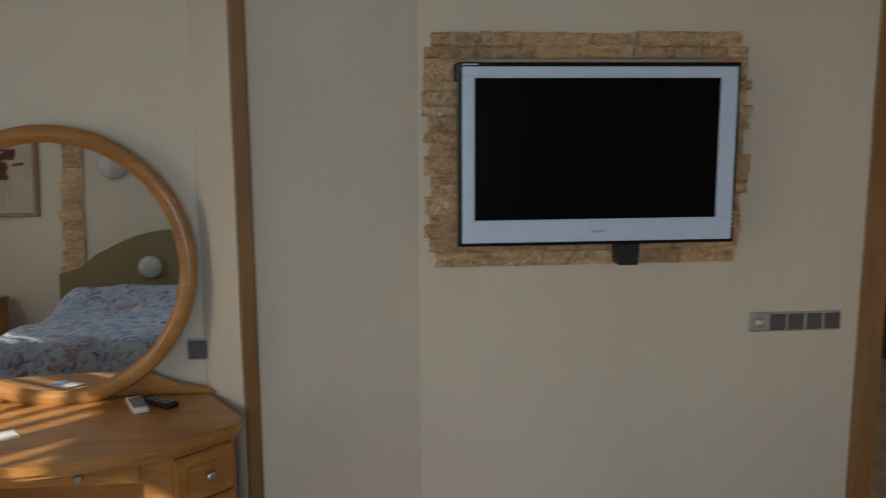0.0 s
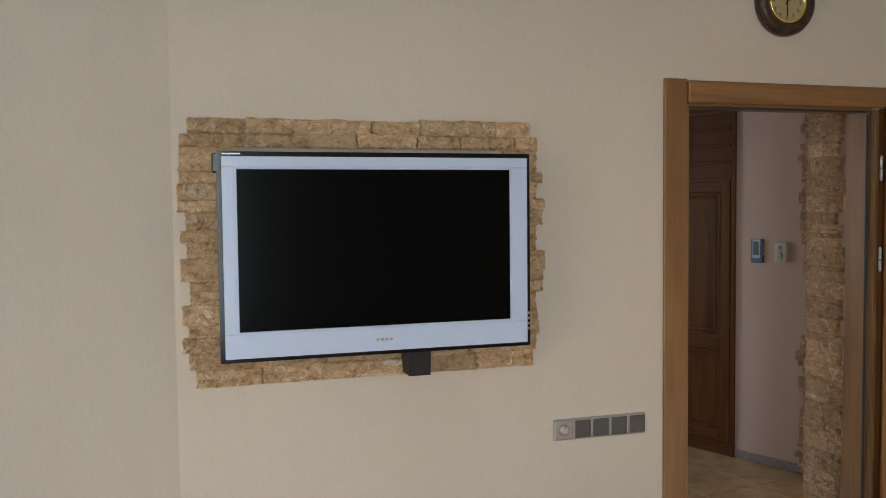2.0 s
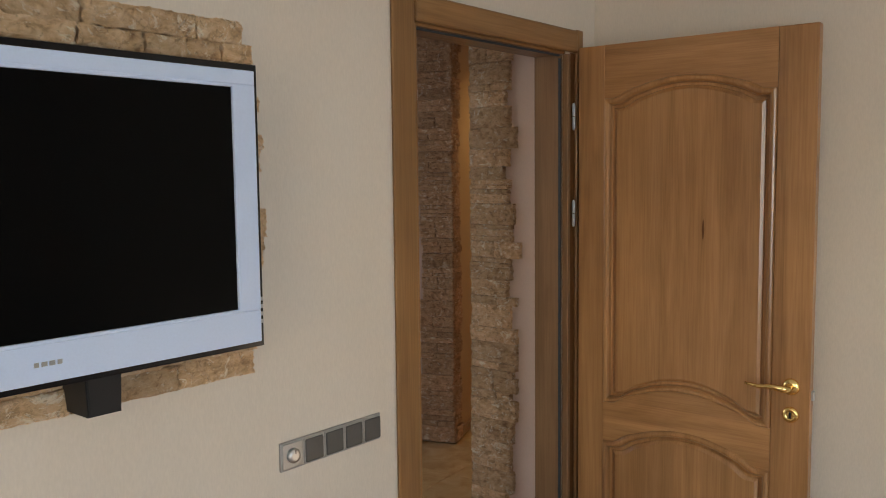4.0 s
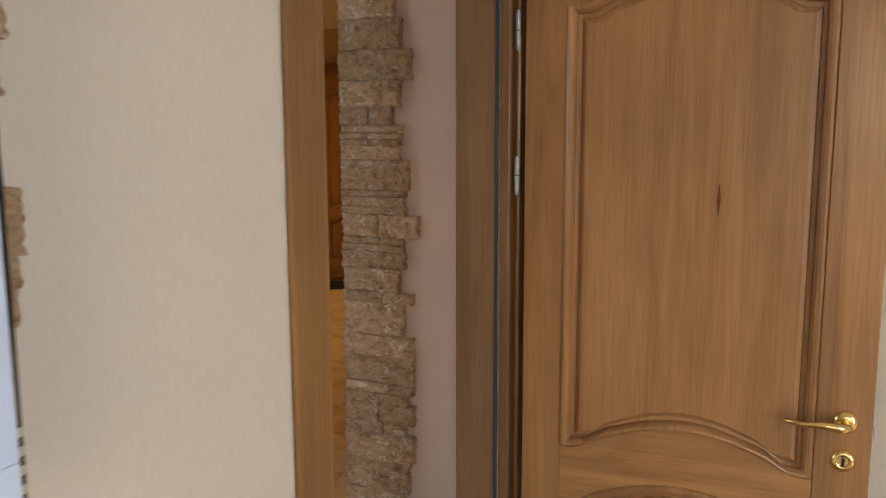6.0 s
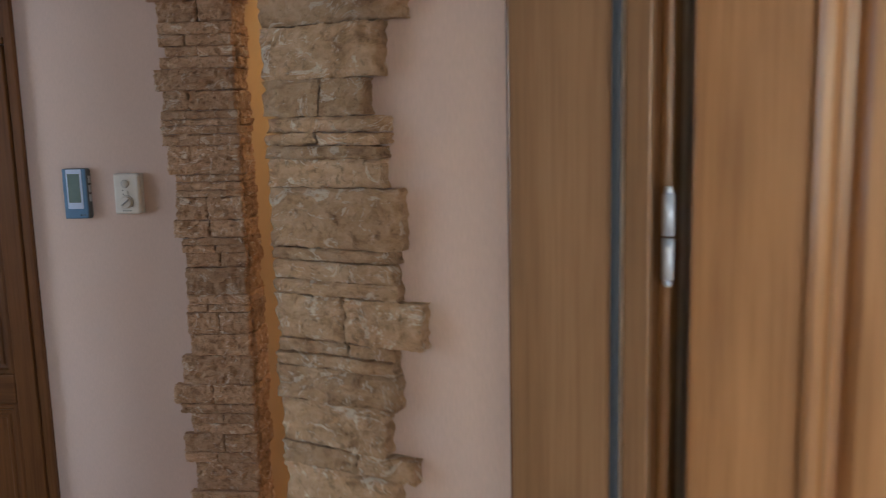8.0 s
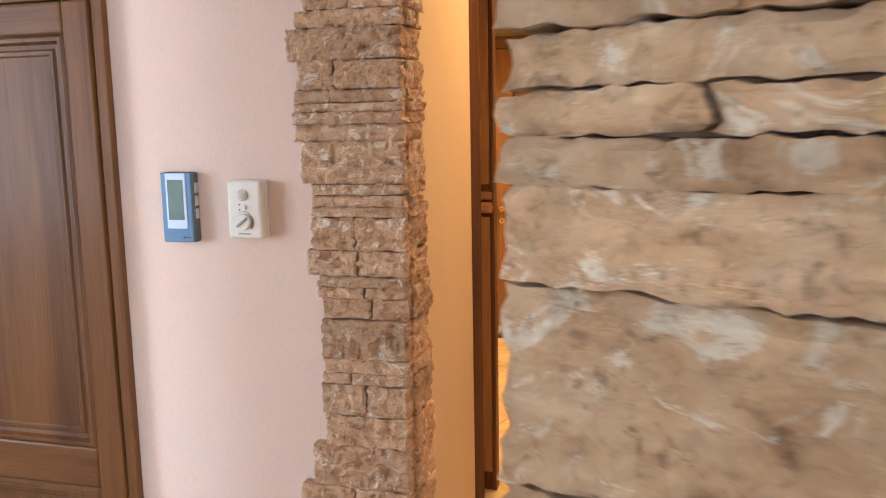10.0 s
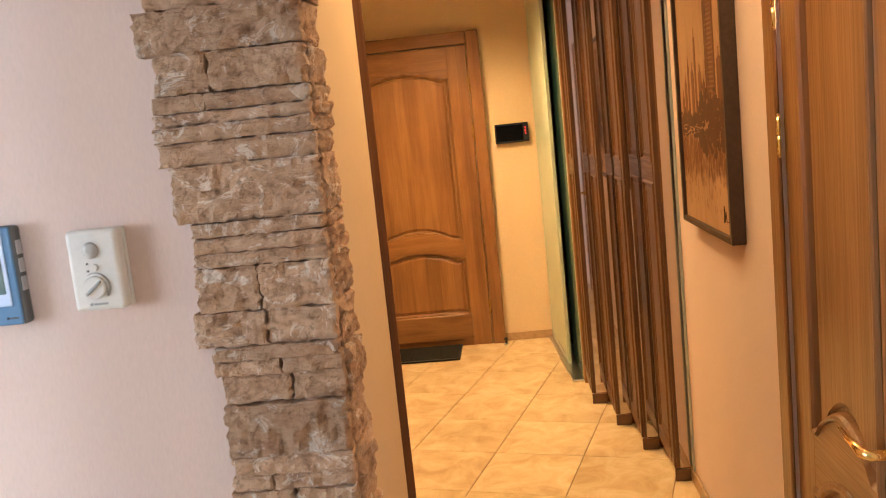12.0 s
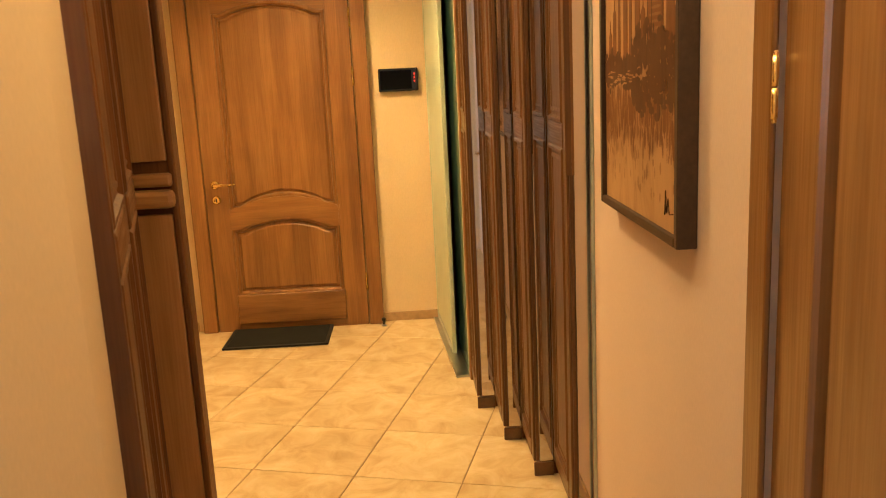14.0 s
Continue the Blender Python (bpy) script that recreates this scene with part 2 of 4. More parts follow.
def print_mat():
    """White bedding with a scattered blue-grey and salmon print."""
    mat, tree, b = nodes_of("printed_cotton", 0.9)
    a = noise_tex(tree, 14, coords(tree), 5, 0.7, 1.2)
    c = noise_tex(tree, 6, coords(tree, (1, 1.3, 1), True, (0, 0, 1.1)), 4, 0.6, 0.8)
    col = ramp(tree, a, [(0.36, (0.08, 0.10, 0.15)), (0.45, (0.30, 0.33, 0.42)), (0.6, (0.46, 0.49, 0.56))])
    spot = ramp(tree, c, [(0.60, (0, 0, 0)), (0.64, (1, 1, 1))])
    tree.links.new(mix(tree, col, (0.36, 0.22, 0.18), spot), b.inputs["Base Color"])
    return mat


PRINT = print_mat()


def painting_mat(name, sky_c, mid_c, deep_c):
    """Loose brushwork in one hue."""
    mat, tree, b = nodes_of(name, 0.5)
    n = noise_tex(tree, 1.0, coords(tree, (16, 16, 5)), 6, 0.65, 0.8)
    tree.links.new(ramp(tree, n, [(0.3, mid_c), (0.52, sky_c), (0.75, dim(sky_c, 1.12))]), b.inputs["Base Color"])
    bump(tree, b, n, 0.2, 0.004)
    return mat


CANVAS = painting_mat("sepia_canvas", (0.50, 0.30, 0.15), (0.40, 0.22, 0.10), (0.1, 0.04, 0.02))
PAINT = painting_mat("umber_paint", (0.10, 0.035, 0.012), (0.05, 0.018, 0.008), (0.03, 0.01, 0.01))
PAINT2 = painting_mat("sienna_paint", (0.22, 0.085, 0.03), (0.15, 0.05, 0.016), (0.03, 0.01, 0.01))
PAINT3 = painting_mat("pale_sienna_paint", (0.33, 0.17, 0.075), (0.24, 0.11, 0.045), (0.03, 0.01, 0.01))
CREAM_CANVAS = painting_mat("pale_canvas", (0.50, 0.45, 0.36), (0.42, 0.36, 0.28), (0.1, 0.04, 0.02))

# ---- mesh helpers ----


def thing(name, m, label, category, group="", kind=""):
    ob = new(name)
    ob.empty_display_size = 0.05
    ob.matrix_world = m
    return tagged(ob, label, category, group, kind)


def part(name, bm, material, parent=None, label=""):
    me = bpy.data.meshes.new(name)
    bmesh.ops.recalc_face_normals(bm, faces=bm.faces)
    bm.to_mesh(me)
    bm.free()
    me.materials.append(material)
    ob = new(name, me)
    if parent is not None:
        ob.parent = parent
    return tagged(ob, label)


def box(x0, x1, y0, y1, z0, z1, bevel=0.0, bm=None, segs=2):
    own = bmesh.new()
    bmesh.ops.create_cube(own, size=1.0)
    for v in own.verts:
        v.co = Vector(((x0 + x1) / 2 + v.co.x * (x1 - x0), (y0 + y1) / 2 + v.co.y * (y1 - y0), (z0 + z1) / 2 + v.co.z * (z1 - z0)))
    if bevel > 0:
        bmesh.ops.bevel(own, geom=own.edges[:], offset=bevel, segments=segs, affect='EDGES', profile=0.5)
    if bm is None:
        return own
    me = bpy.data.meshes.new("tmp")
    own.to_mesh(me)
    own.free()
    bm.from_mesh(me)
    bpy.data.meshes.remove(me)
    return bm


def prism(points, y0, y1, bevel=0.0):
    """A flat outline in x, z, given a thickness from y0 to y1."""
    bm = bmesh.new()
    a = [bm.verts.new((x, y0, z)) for x, z in points]
    b = [bm.verts.new((x, y1, z)) for x, z in points]
    front = bm.faces.new(a)
    bm.faces.new(b[::-1])
    n = len(points)
    for i in range(n):
        bm.faces.new((a[i], b[i], b[(i + 1) % n], a[(i + 1) % n]))
    if bevel > 0:
        bmesh.ops.bevel(bm, geom=list(front.edges), offset=bevel, segments=2, affect='EDGES')
    return bm


def slab(points, z0, z1):
    """A flat outline in x, y, given a height from z0 to z1."""
    bm = bmesh.new()
    a = [bm.verts.new((x, y, z0)) for x, y in points]
    b = [bm.verts.new((x, y, z1)) for x, y in points]
    bm.faces.new(a[::-1])
    bm.faces.new(b)
    n = len(points)
    for i in range(n):
        bm.faces.new((a[i], a[(i + 1) % n], b[(i + 1) % n], b[i]))
    return bm


def lathe(profile, seg=32, axis='Z'):
    """Turn (radius, height) pairs about an axis; along Y the height runs to -y."""
    bm = bmesh.new()
    rings = []
    for r, h in profile:
        ring = []
        for i in range(seg):
            a = 2 * math.pi * i / seg
            if axis == 'Z':
                co = (r * math.cos(a), r * math.sin(a), h)
            else:
                co = (r * math.cos(a), -h, r * math.sin(a))
            ring.append(bm.verts.new(co))
        rings.append(ring)
    for p, q in zip(rings, rings[1:]):
        for i in range(seg):
            bm.faces.new((p[i], p[(i + 1) % seg], q[(i + 1) % seg], q[i]))
    bm.faces.new(rings[0])
    bm.faces.new(rings[-1])
    for f in bm.faces:
        f.smooth = len(f.verts) == 4
    return bm


def tube(path, radius, seg=10):
    bm = bmesh.new()
    rings = []
    pts = [Vector(p) for p in path]
    for i, p in enumerate(pts):
        d = (pts[min(i + 1, len(pts) - 1)] - pts[max(i - 1, 0)]).normalized()
        side = d.cross(Vector((0.13, 0.31, 0.94))).normalized()
        up = side.cross(d)
        r = radius[i] if isinstance(radius, (list, tuple)) else radius
        rings.append([bm.verts.new(p + r * (math.cos(2 * math.pi * k / seg) * side + math.sin(2 * math.pi * k / seg) * up)) for k in range(seg)])
    for p, q in zip(rings, rings[1:]):
        for k in range(seg):
            bm.faces.new((p[k], p[(k + 1) % seg], q[(k + 1) % seg], q[k])).smooth = True
    bm.faces.new(rings[0])
    bm.faces.new(rings[-1])
    return bm


def moved(bm, m):
    bmesh.ops.transform(bm, matrix=m, verts=bm.verts)
    return bm


def cross(curve_w, bar_h, x, z, y, name, parent, material=None):
    return part(name, box(x - curve_w / 2, x + curve_w / 2, y - 0.0012, y, z - bar_h / 2, z + bar_h / 2), material or MATT, parent)


def writing(text, size, m, material, parent=None, name="lettering"):
    cu = bpy.data.curves.new(name, 'FONT')
    cu.body, cu.size, cu.align_x, cu.align_y, cu.extrude = text, size, 'CENTER', 'CENTER', 0.0004
    ob = new("tmp_text", cu)
    dg = bpy.context.evaluated_depsgraph_get()
    me = bpy.data.meshes.new_from_object(ob.evaluated_get(dg))
    bpy.data.objects.remove(ob)
    me.name = name
    me.materials.clear()
    me.materials.append(material)
    out = new(name, me)
    out.matrix_world = m
    if parent is not None:
        out.parent = parent
    return out


# ---- setting ----


def wall(name, a, b, z0, z1, thick, material, label="", openings=()):
    """A wall whose face runs from a to b; it thickens to the left of that line. Openings: (start, end, bottom, top) along it."""
    ax, ay = a
    bx, by = b
    length = math.hypot(bx - ax, by - ay)
    xs = sorted({0.0, length, *[o[0] for o in openings], *[o[1] for o in openings]})
    zs = sorted({z0, z1, *[o[2] for o in openings], *[o[3] for o in openings]})
    bm = bmesh.new()
    for x0, x1 in zip(xs, xs[1:]):
        for za, zb in zip(zs, zs[1:]):
            xm, zm = (x0 + x1) / 2, (za + zb) / 2
            if any(o[0] < xm < o[1] and o[2] < zm < o[3] for o in openings):
                continue
            box(x0, x1, 0, thick, za, zb, 0, bm)
    bmesh.ops.remove_doubles(bm, verts=bm.verts, dist=1e-5)
    seen = {}
    for f in bm.faces:
        seen.setdefault(tuple(sorted(v.index for v in f.verts)), []).append(f)
    bm.verts.index_update()
    seen = {}
    for f in bm.faces:
        seen.setdefault(tuple(sorted(v.index for v in f.verts)), []).append(f)
    bmesh.ops.delete(bm, geom=[f for fs in seen.values() if len(fs) > 1 for f in fs], context='FACES_ONLY')
    ob = part(name, bm, material)
    ob.matrix_world = pose(ax, ay, 0, 0, 0, math.degrees(math.atan2(by - ay, bx - ax)))
    return tagged(ob, label or "papered wall of the flat", "wall", kind="structure")


BED_H, HALL_H = 2.66, 2.47
# bedroom
wall("wall_tv", (-0.015, 3.235), (2.72, 3.235), 0, BED_H, 0.135, WALLPAPER, "cream papered wall behind the television and bedroom door", [(1.686, 2.51, -1, 2.009 + 0.02)])
wall("wall_panel", (-0.56, 3.06), (-0.015, 3.235), 0, BED_H, 0.10, WALLPAPER, "angled cream papered wall panel beside the television")
wall("wall_post", (-0.745, 3.20), (-0.60, 3.045), 0, BED_H, 0.06, WALLPAPER, "narrow slanted cream papered pier by the dressing table")
wall("wall_mirror", (-3.62, 3.20), (-0.745, 3.20), 0, BED_H, 0.12, WALLPAPER, "cream papered wall behind the dressing table")
wall("wall_right", (2.675, 3.235), (2.675, -1.2), 0, BED_H, 0.12, WALLPAPER, "cream papered wall behind the open bedroom door")
# The opening is made up, to hold the added fill light.
wall("wall_bed", (2.675, -1.2), (-3.62, -1.2), 0, BED_H, 0.12, WALLPAPER, "cream papered wall behind the bed", [(2.42, 3.53, 0.6, 2.4)])
wall("wall_window", (-3.62, -1.2), (-3.62, 3.2), 0, BED_H, 0.25, WALLPAPER, "cream papered outer wall with the bedroom window", [(0.4, 3.1, 0.75, 2.4)])
tagged(part("floor_bedroom", box(-3.87, 2.8, -1.32, 3.36, -0.1, -0.002), LAMINATE), "brown oak laminate bedroom floor", "floor", kind="structure")
tagged(part("ceiling_bedroom", box(-3.87, 2.8, -1.32, 3.37, BED_H, BED_H + 0.1), CEIL), "flat white bedroom ceiling", "ceiling", kind="structure")
trim = part("trim", box(-0.024, 0.024, -0.022, 0.03, 0, BED_H, 0.008), CASE)
trim.matrix_world = pose(-0.572, 3.045, 0, 0, 0, 17)
tagged(trim, "narrow honey-coloured wooden corner trim, floor to ceiling", "trim", kind="structure")

# hall and corridor
COLA = (2.715, 3.835)
wall("wall_hall_pier", (2.715, 3.805), (2.715, 3.37), 0, HALL_H, 0.09, PINK, "pale pink papered hall wall beside the bedroom door")
wall("wall_hall_side", (3.77, 3.81), (2.72, 3.81), 0, HALL_H, 0.09, PEACH, "peach papered hall wall round the stone corner")
wall("wall_corridor_near", W(5.41, 2.09), W(4.93, 2.09), 0, HALL_H, 0.12, PINK, "pale pink papered corridor wall before the narrow door")
wall("wall_corridor_right", W(9.88, 2.09), W(5.41, 2.09), 0, HALL_H, 0.12, PINK, "pale pink papered corridor wall with picture and narrow door", [(9.88 - 6.02, 9.88 - 5.411, -1, 2.03)])
wall("wall_corridor_end", W(9.76, 4.2), W(9.76, 2.09), 0, HALL_H, 0.12, PEACH, "peach papered corridor end wall with the front door")
wall("wall_thermostat", W(5.21, 4.3), W(5.21, 3.03), 0, HALL_H, 0.58, PINK, "pale pink papered hall wall with two controllers")
wall("wall_corridor_stone_side", W(5.235, 3.024), W(5.79, 3.030), 0, HALL_H - 0.002, 0.003, PEACH, "peach papered corridor wall past the stone corner")
wall("wall_corridor_left", W(5.79, 3.035), W(5.93, 3.06), 0, HALL_H, 0.9, PEACH, "peach papered corridor wall past the stone corner")
wall("wall_cabinet_back", W(5.93, 3.9), W(6.95, 3.9), 0, HALL_H, 0.2, PEACH, "plain wall behind the corridor cabinet")
wall("wall_corridor_far_left", W(6.30, 4.10), W(9.76, 4.10), 0, HALL_H, 0.12, PEACH, "peach papered wall of the entrance area")
wall("wall_kitchen_side", W(5.79, 4.3), W(7.6, 4.3), 0, HALL_H, 0.08, PEACH, "plain wall between kitchen and corridor")
wall("wall_kitchen_end", W(7.6, 7.1), W(7.6, 4.3), 0, HALL_H, 0.12, PEACH, "plain kitchen end wall")
wall("wall_kitchen_north", W(0.8, 7.1), W(7.6, 7.1), 0, HALL_H, 0.2, PEACH, "plain kitchen outer wall with a window", [(1.6, 3.4, 0.9, 2.2)])
wall("wall_hall_west", (-1.92, 3.37), (-1.92, 6.9), 0, HALL_H, 0.1, PEACH, "plain wall closing the hall")
wall("wall_hall_back", (-0.03, 3.372), (-1.95, 3.372), 0, HALL_H, 0.05, PINK, "plain hall wall behind the bedroom")
wall("wall_narrow_room", W(6.3, 1.4), W(5.1, 1.4), 0, HALL_H, 0.1, PEACH, "plain wall behind the narrow door")
floor = tagged(part("floor", box(-2.1, 10.2, 3.32, 10.5, -0.1, -0.006), GROUT), "beige marbled ceramic tile floor with brown joints", "floor", kind="structure")
tagged(part("ceiling_hall", box(-2.1, 10.2, 3.37, 10.5, HALL_H, HALL_H + 0.08), CEIL), "flat white hall ceiling", "ceiling", kind="structure")


def base(name, a, b, h, thick, material, label):
    length = math.hypot(b[0] - a[0], b[1] - a[1])
    ob = part(name, box(0, length, -thick, -0.001, 0, h, 0.004), material)
    ob.matrix_world = pose(a[0], a[1], 0, 0, 0, math.degrees(math.atan2(b[1] - a[1], b[0] - a[0])))
    return tagged(ob, label, "baseboard", kind="structure")


base("baseboard", W(5.21, 3.668), W(5.21, 3.24), 0.055, 0.012, SLATE, "low grey tiled baseboard of the hall")
base("baseboard", W(9.76, 2.85), W(9.76, 2.50), 0.055, 0.012, TANBASE, "low tan tiled baseboard by the front door")
base("baseboard", W(9.76, 4.10), W(9.76, 3.97), 0.055, 0.012, TANBASE, "low tan tiled baseboard by the front door")
base("baseboard", W(7.30, 2.09), W(6.09, 2.09), 0.055, 0.012, TANBASE, "low tan tiled baseboard under the picture")
base("baseboard", W(5.24, 3.022), W(5.78, 3.022), 0.055, 0.012, TANBASE, "low tan tiled baseboard past the stone corner")

# ---- doors ----


def arch(s):
    s = abs(s)
    if s > 0.90:
        return 0.0
    if s > 0.62:
        k = (0.90 - s) / 0.28
        return 0.5 * k * k * (3 - 2 * k)
    return 0.5 + 0.5 * (1 - (s / 0.62) ** 2)


def outline(x0, x1, z0, z1, top, bot, d, n=28):
    """The edge of a panel set in by d; top and bot are the rise of its arched edges."""
    pts = []
    for i in range(n + 1):
        s = -1 + 2 * i / n
        pts.append((x0 + d + (x1 - x0 - 2 * d) * i / n, z0 + d + bot * arch(s)))
    for i in range(n, -1, -1):
        s = -1 + 2 * i / n
        pts.append((x0 + d + (x1 - x0 - 2 * d) * i / n, z1 - d + top * (arch(s))))
    return pts


PROFILE = [(0.0, 0.0), (0.003, -0.007), (0.008, -0.010), (0.015, -0.009), (0.021, -0.002), (0.024, 0.013), (0.033, 0.014), (0.036, 0.009), (0.046, 0.003), (0.050, 0.003)]


def panel_mesh(x0, x1, z0, z1, top, bot, y, profile=PROFILE, n=28):
    """A moulded, raised panel: rings stepping in from the edge. Positive depth goes into the leaf."""
    bm = bmesh.new()
    rings = [[bm.verts.new((px, y + h, pz)) for px, pz in outline(x0, x1, z0, z1, top, bot, d, n)] for d, h in profile]
    for p, q in zip(rings, rings[1:]):
        m = len(p)
        for i in range(m):
            bm.faces.new((p[i], p[(i + 1) % m], q[(i + 1) % m], q[i]))
    last = rings[-1]
    k = n + 1
    for i in range(n):
        bm.faces.new((last[i], last[i + 1], last[2 * k - 2 - i], last[2 * k - 1 - i]))
    return bm


def panelled_leaf(holder, w, h, thick, upright, across, stile, up, low, depth_profile=PROFILE, both=False, start=0.0):
    """Stiles, rails and two moulded panels. Local x runs along the leaf, the face is at y = 0 and the leaf goes back to y = thick.
    up, low: (bottom, top, rise of bottom, rise of top) of the openings."""
    s0, s1 = stile, w - stile
    part("core", box(start + 0.01, w - 0.01, 0.016, thick - (0.016 if both else 0), 0.01, h - 0.01), upright, holder)
    part("stile", box(start, s0, 0, thick, 0, h, 0.003), upright, holder)
    part("stile", box(s1, w, 0, thick, 0, h, 0.003), upright, holder)
    n = 28

    def edge(z, rise):
        return [(s0 + (s1 - s0) * i / n, z + rise * arch(-1 + 2 * i / n)) for i in range(n + 1)]
    part("rail", prism(edge(up[1], up[3]) + [(s1, h), (s0, h)], 0, thick), across, holder)
    part("rail", prism(edge(low[1], low[3]) + edge(up[0], up[2])[::-1], 0, thick), across, holder)
    part("rail", prism([(s0, 0), (s1, 0), (s1, low[0]), (s0, low[0])], 0, thick), across, holder)
    for a in (up, low):
        part("panel", panel_mesh(s0, s1, a[0], a[1], a[3], a[2], 0, depth_profile), upright, holder)
        if both:
            back = panel_mesh(s0, s1, a[0], a[1], a[3], a[2], 0, depth_profile)
            part("panel", moved(back, Matrix.Translation((0, thick, 0)) @ Matrix.Diagonal((1, -1, 1, 1))), upright, holder)


def lever(holder, x, z, way, material=BRASS, y=0.0):
    """A curved brass lever on a round rose, with a lock rose below; way is +1 or -1 along x."""
    hnd = part("handle", moved(lathe([(0.026, 0), (0.026, 0.004), (0.020, 0.010), (0.012, 0.013)], 24, 'Y'), Matrix.Translation((x, y, z))), material, holder, "polished brass lever handle")
    path = [(x, y - 0.008, z), (x, y - 0.045, z), (x + way * 0.012, y - 0.055, z + 0.002), (x + way * 0.05, y - 0.056, z + 0.006), (x + way * 0.085, y - 0.052, z + 0.001), (x + way * 0.125, y - 0.050, z + 0.006)]
    part("lever", tube(path, [0.010, 0.010, 0.011, 0.008, 0.0065, 0.004], 12), material, hnd)
    lock = part("lock_rose", moved(lathe([(0.025, 0), (0.025, 0.004), (0.019, 0.009), (0.012, 0.010), (0.011, 0.006)], 24, 'Y'), Matrix.Translation((x, y, z - 0.088))), material, holder, "round brass lock rose")
    part("keyhole", box(x - 0.003, x + 0.003, y - 0.0115, y - 0.006, z - 0.097, z - 0.080), MATT, lock)


def hinge(holder, x, z, h, material, y=0.0):
    """A barrel hinge of two knuckles with small round caps."""
    r = 0.0056 if material is ZINC else 0.0052
    barrel = part("hinge", tube([(x, y - 0.008, z - h / 2), (x, y - 0.008, z - 0.0012)], r, 12), material, holder, "metal barrel hinge")
    part("knuckle", tube([(x, y - 0.008, z + 0.0012), (x, y - 0.008, z + h / 2)], r, 12), material, barrel)
    for s in (-1, 1):
        part("cap", moved(lathe([(r * 0.5, -0.004), (r * 0.85, -0.001), (r * 0.5, 0.004)], 12), Matrix.Translation((x, y - 0.008, z + s * (h / 2 + 0.003)))), material, barrel)


def casing(holder, x0, x1, top, width, y0, y1, upright, across, side_cap=0.0):
    """Uprights and head round an opening from x0 to x1."""
    part("casing_upright", box(x0 - width, x0, y0, y1, 0, top + width, 0.006), upright, holder)
    part("casing_upright", box(x1, x1 + width, y0, y1, 0, top + width, 0.006), upright, holder)
    part("casing_head", box(x0 + 0.001, x1 - 0.001, y0 - 0.003, y1, top, top + width, 0.006), across, holder)


# bedroom door frame, seen from the bedroom
door1 = thing("door_1", pose(1.680, 3.237, 0), "honey-coloured wooden frame of the open bedroom door", "door frame", kind="structure")
part("casing_upright", box(-0.092, -0.002, -0.014, -0.003, 0, 2.097, 0.004), CASE, door1)
part("casing_upright", box(0.850, 0.892, -0.018, -0.003, 0, 2.097, 0.006), CASE, door1)
# Dark strip that colours in the shade inside the hinge gap.
part("gap_liner", box(0.823, 0.8495, -0.006, -0.003, 0, 2.015), WALNUT, door1, "dark strip standing in for shade in the hinge gap")
part("casing_head", box(-0.001, 0.849, -0.022, -0.003, 2.016, 2.092, 0.006), CASE_X, door1)
part("jamb", box(-0.006, 0.006, -0.012, 0.128, 0, 2.010, 0.002), CASE, door1)
part("jamb", box(0.796, 0.822, 0.024, 0.128, 0, 2.010, 0.002), JAMB, door1)
part("jamb", box(0.806, 0.822, -0.007, 0.0175, 0, 2.010, 0.002), JAMB, door1)
part("jamb_head", box(0.012, 0.796, 0.0, 0.128, 2.008, 2.024, 0.002), CASE_X, door1)
part("door_seal", box(0.792, 0.800, 0.018, 0.026, 0, 1.996, 0.002), RUBBER, door1, "dark rubber door seal")
part("door_seal", box(0.004, 0.012, 0.018, 0.026, 0, 1.996, 0.002), RUBBER, door1, "dark rubber door seal")
part("door_seal", box(0.018, 0.792, 0.018, 0.026, 2.002, 2.010, 0.002), RUBBER, door1, "dark rubber door seal")
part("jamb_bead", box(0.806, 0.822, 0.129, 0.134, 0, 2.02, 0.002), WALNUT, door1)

# the open leaf: local x from hinge to free edge, face towards the room
LEAF = 94.0
leaf = thing("door_leaf", pose(2.502, 3.214, 0.008, 0, 0, -90 + 3.6), "open honey-coloured wooden door with two arched panels", "door")
panelled_leaf(leaf, 0.80, 2.02, 0.04, OAK, OAK_X, 0.115, (0.782, 1.840, 0.072, 0.06), (0.20, 0.645, 0.0, 0.075), start=0.017)
lever(leaf, 0.745, 0.925, -1)
for hz in (0.25, 1.445, 1.785):
    hinge(leaf, -0.003, hz, 0.080, ZINC, 0.009)
part("latch", box(0.80, 0.808, 0.012, 0.030, 0.885, 0.915, 0.002), STEEL, leaf, "dark steel latch tongue")
part("knot", prism([(0.462 + 0.0042 * math.cos(a) * (1 - 0.5 * abs(math.sin(a))), 1.40 + 0.035 * math.sin(a)) for a in [i * math.pi / 12 for i in range(24)]], 0.0022, 0.004), WALNUT, leaf, "dark knot in the wood")

# front door
door2 = thing("door_2", cpose(9.76, 3.84, 0, -90), "closed red-brown wooden front door with arched panels", "door", kind="structure")
panelled_leaf(door2, 0.90, 2.055, 0.05, FIR, FIR_X, 0.135, (0.738, 1.85, 0.07, 0.06), (0.222, 0.625, 0.0, 0.062))
n_arc = [i / 28 for i in range(29)]
bulge = [(0.127 + 0.646 * k, 0.618 + 0.064 * arch(2 * k - 1)) for k in n_arc] + [(0.773 - 0.646 * k, 0.745 + 0.066 * arch(2 * k - 1)) for k in n_arc]
part("rail_moulding", prism(bulge, -0.016, -0.001, 0.009), FIR_X, door2, "rounded arched middle rail")
part("rail_moulding", box(0.127, 0.773, -0.016, -0.001, 0.045, 0.228, 0.009, segs=3), FIR_X, door2, "rounded bottom rail")
for o in door2.children:
    o.location.y = -0.052
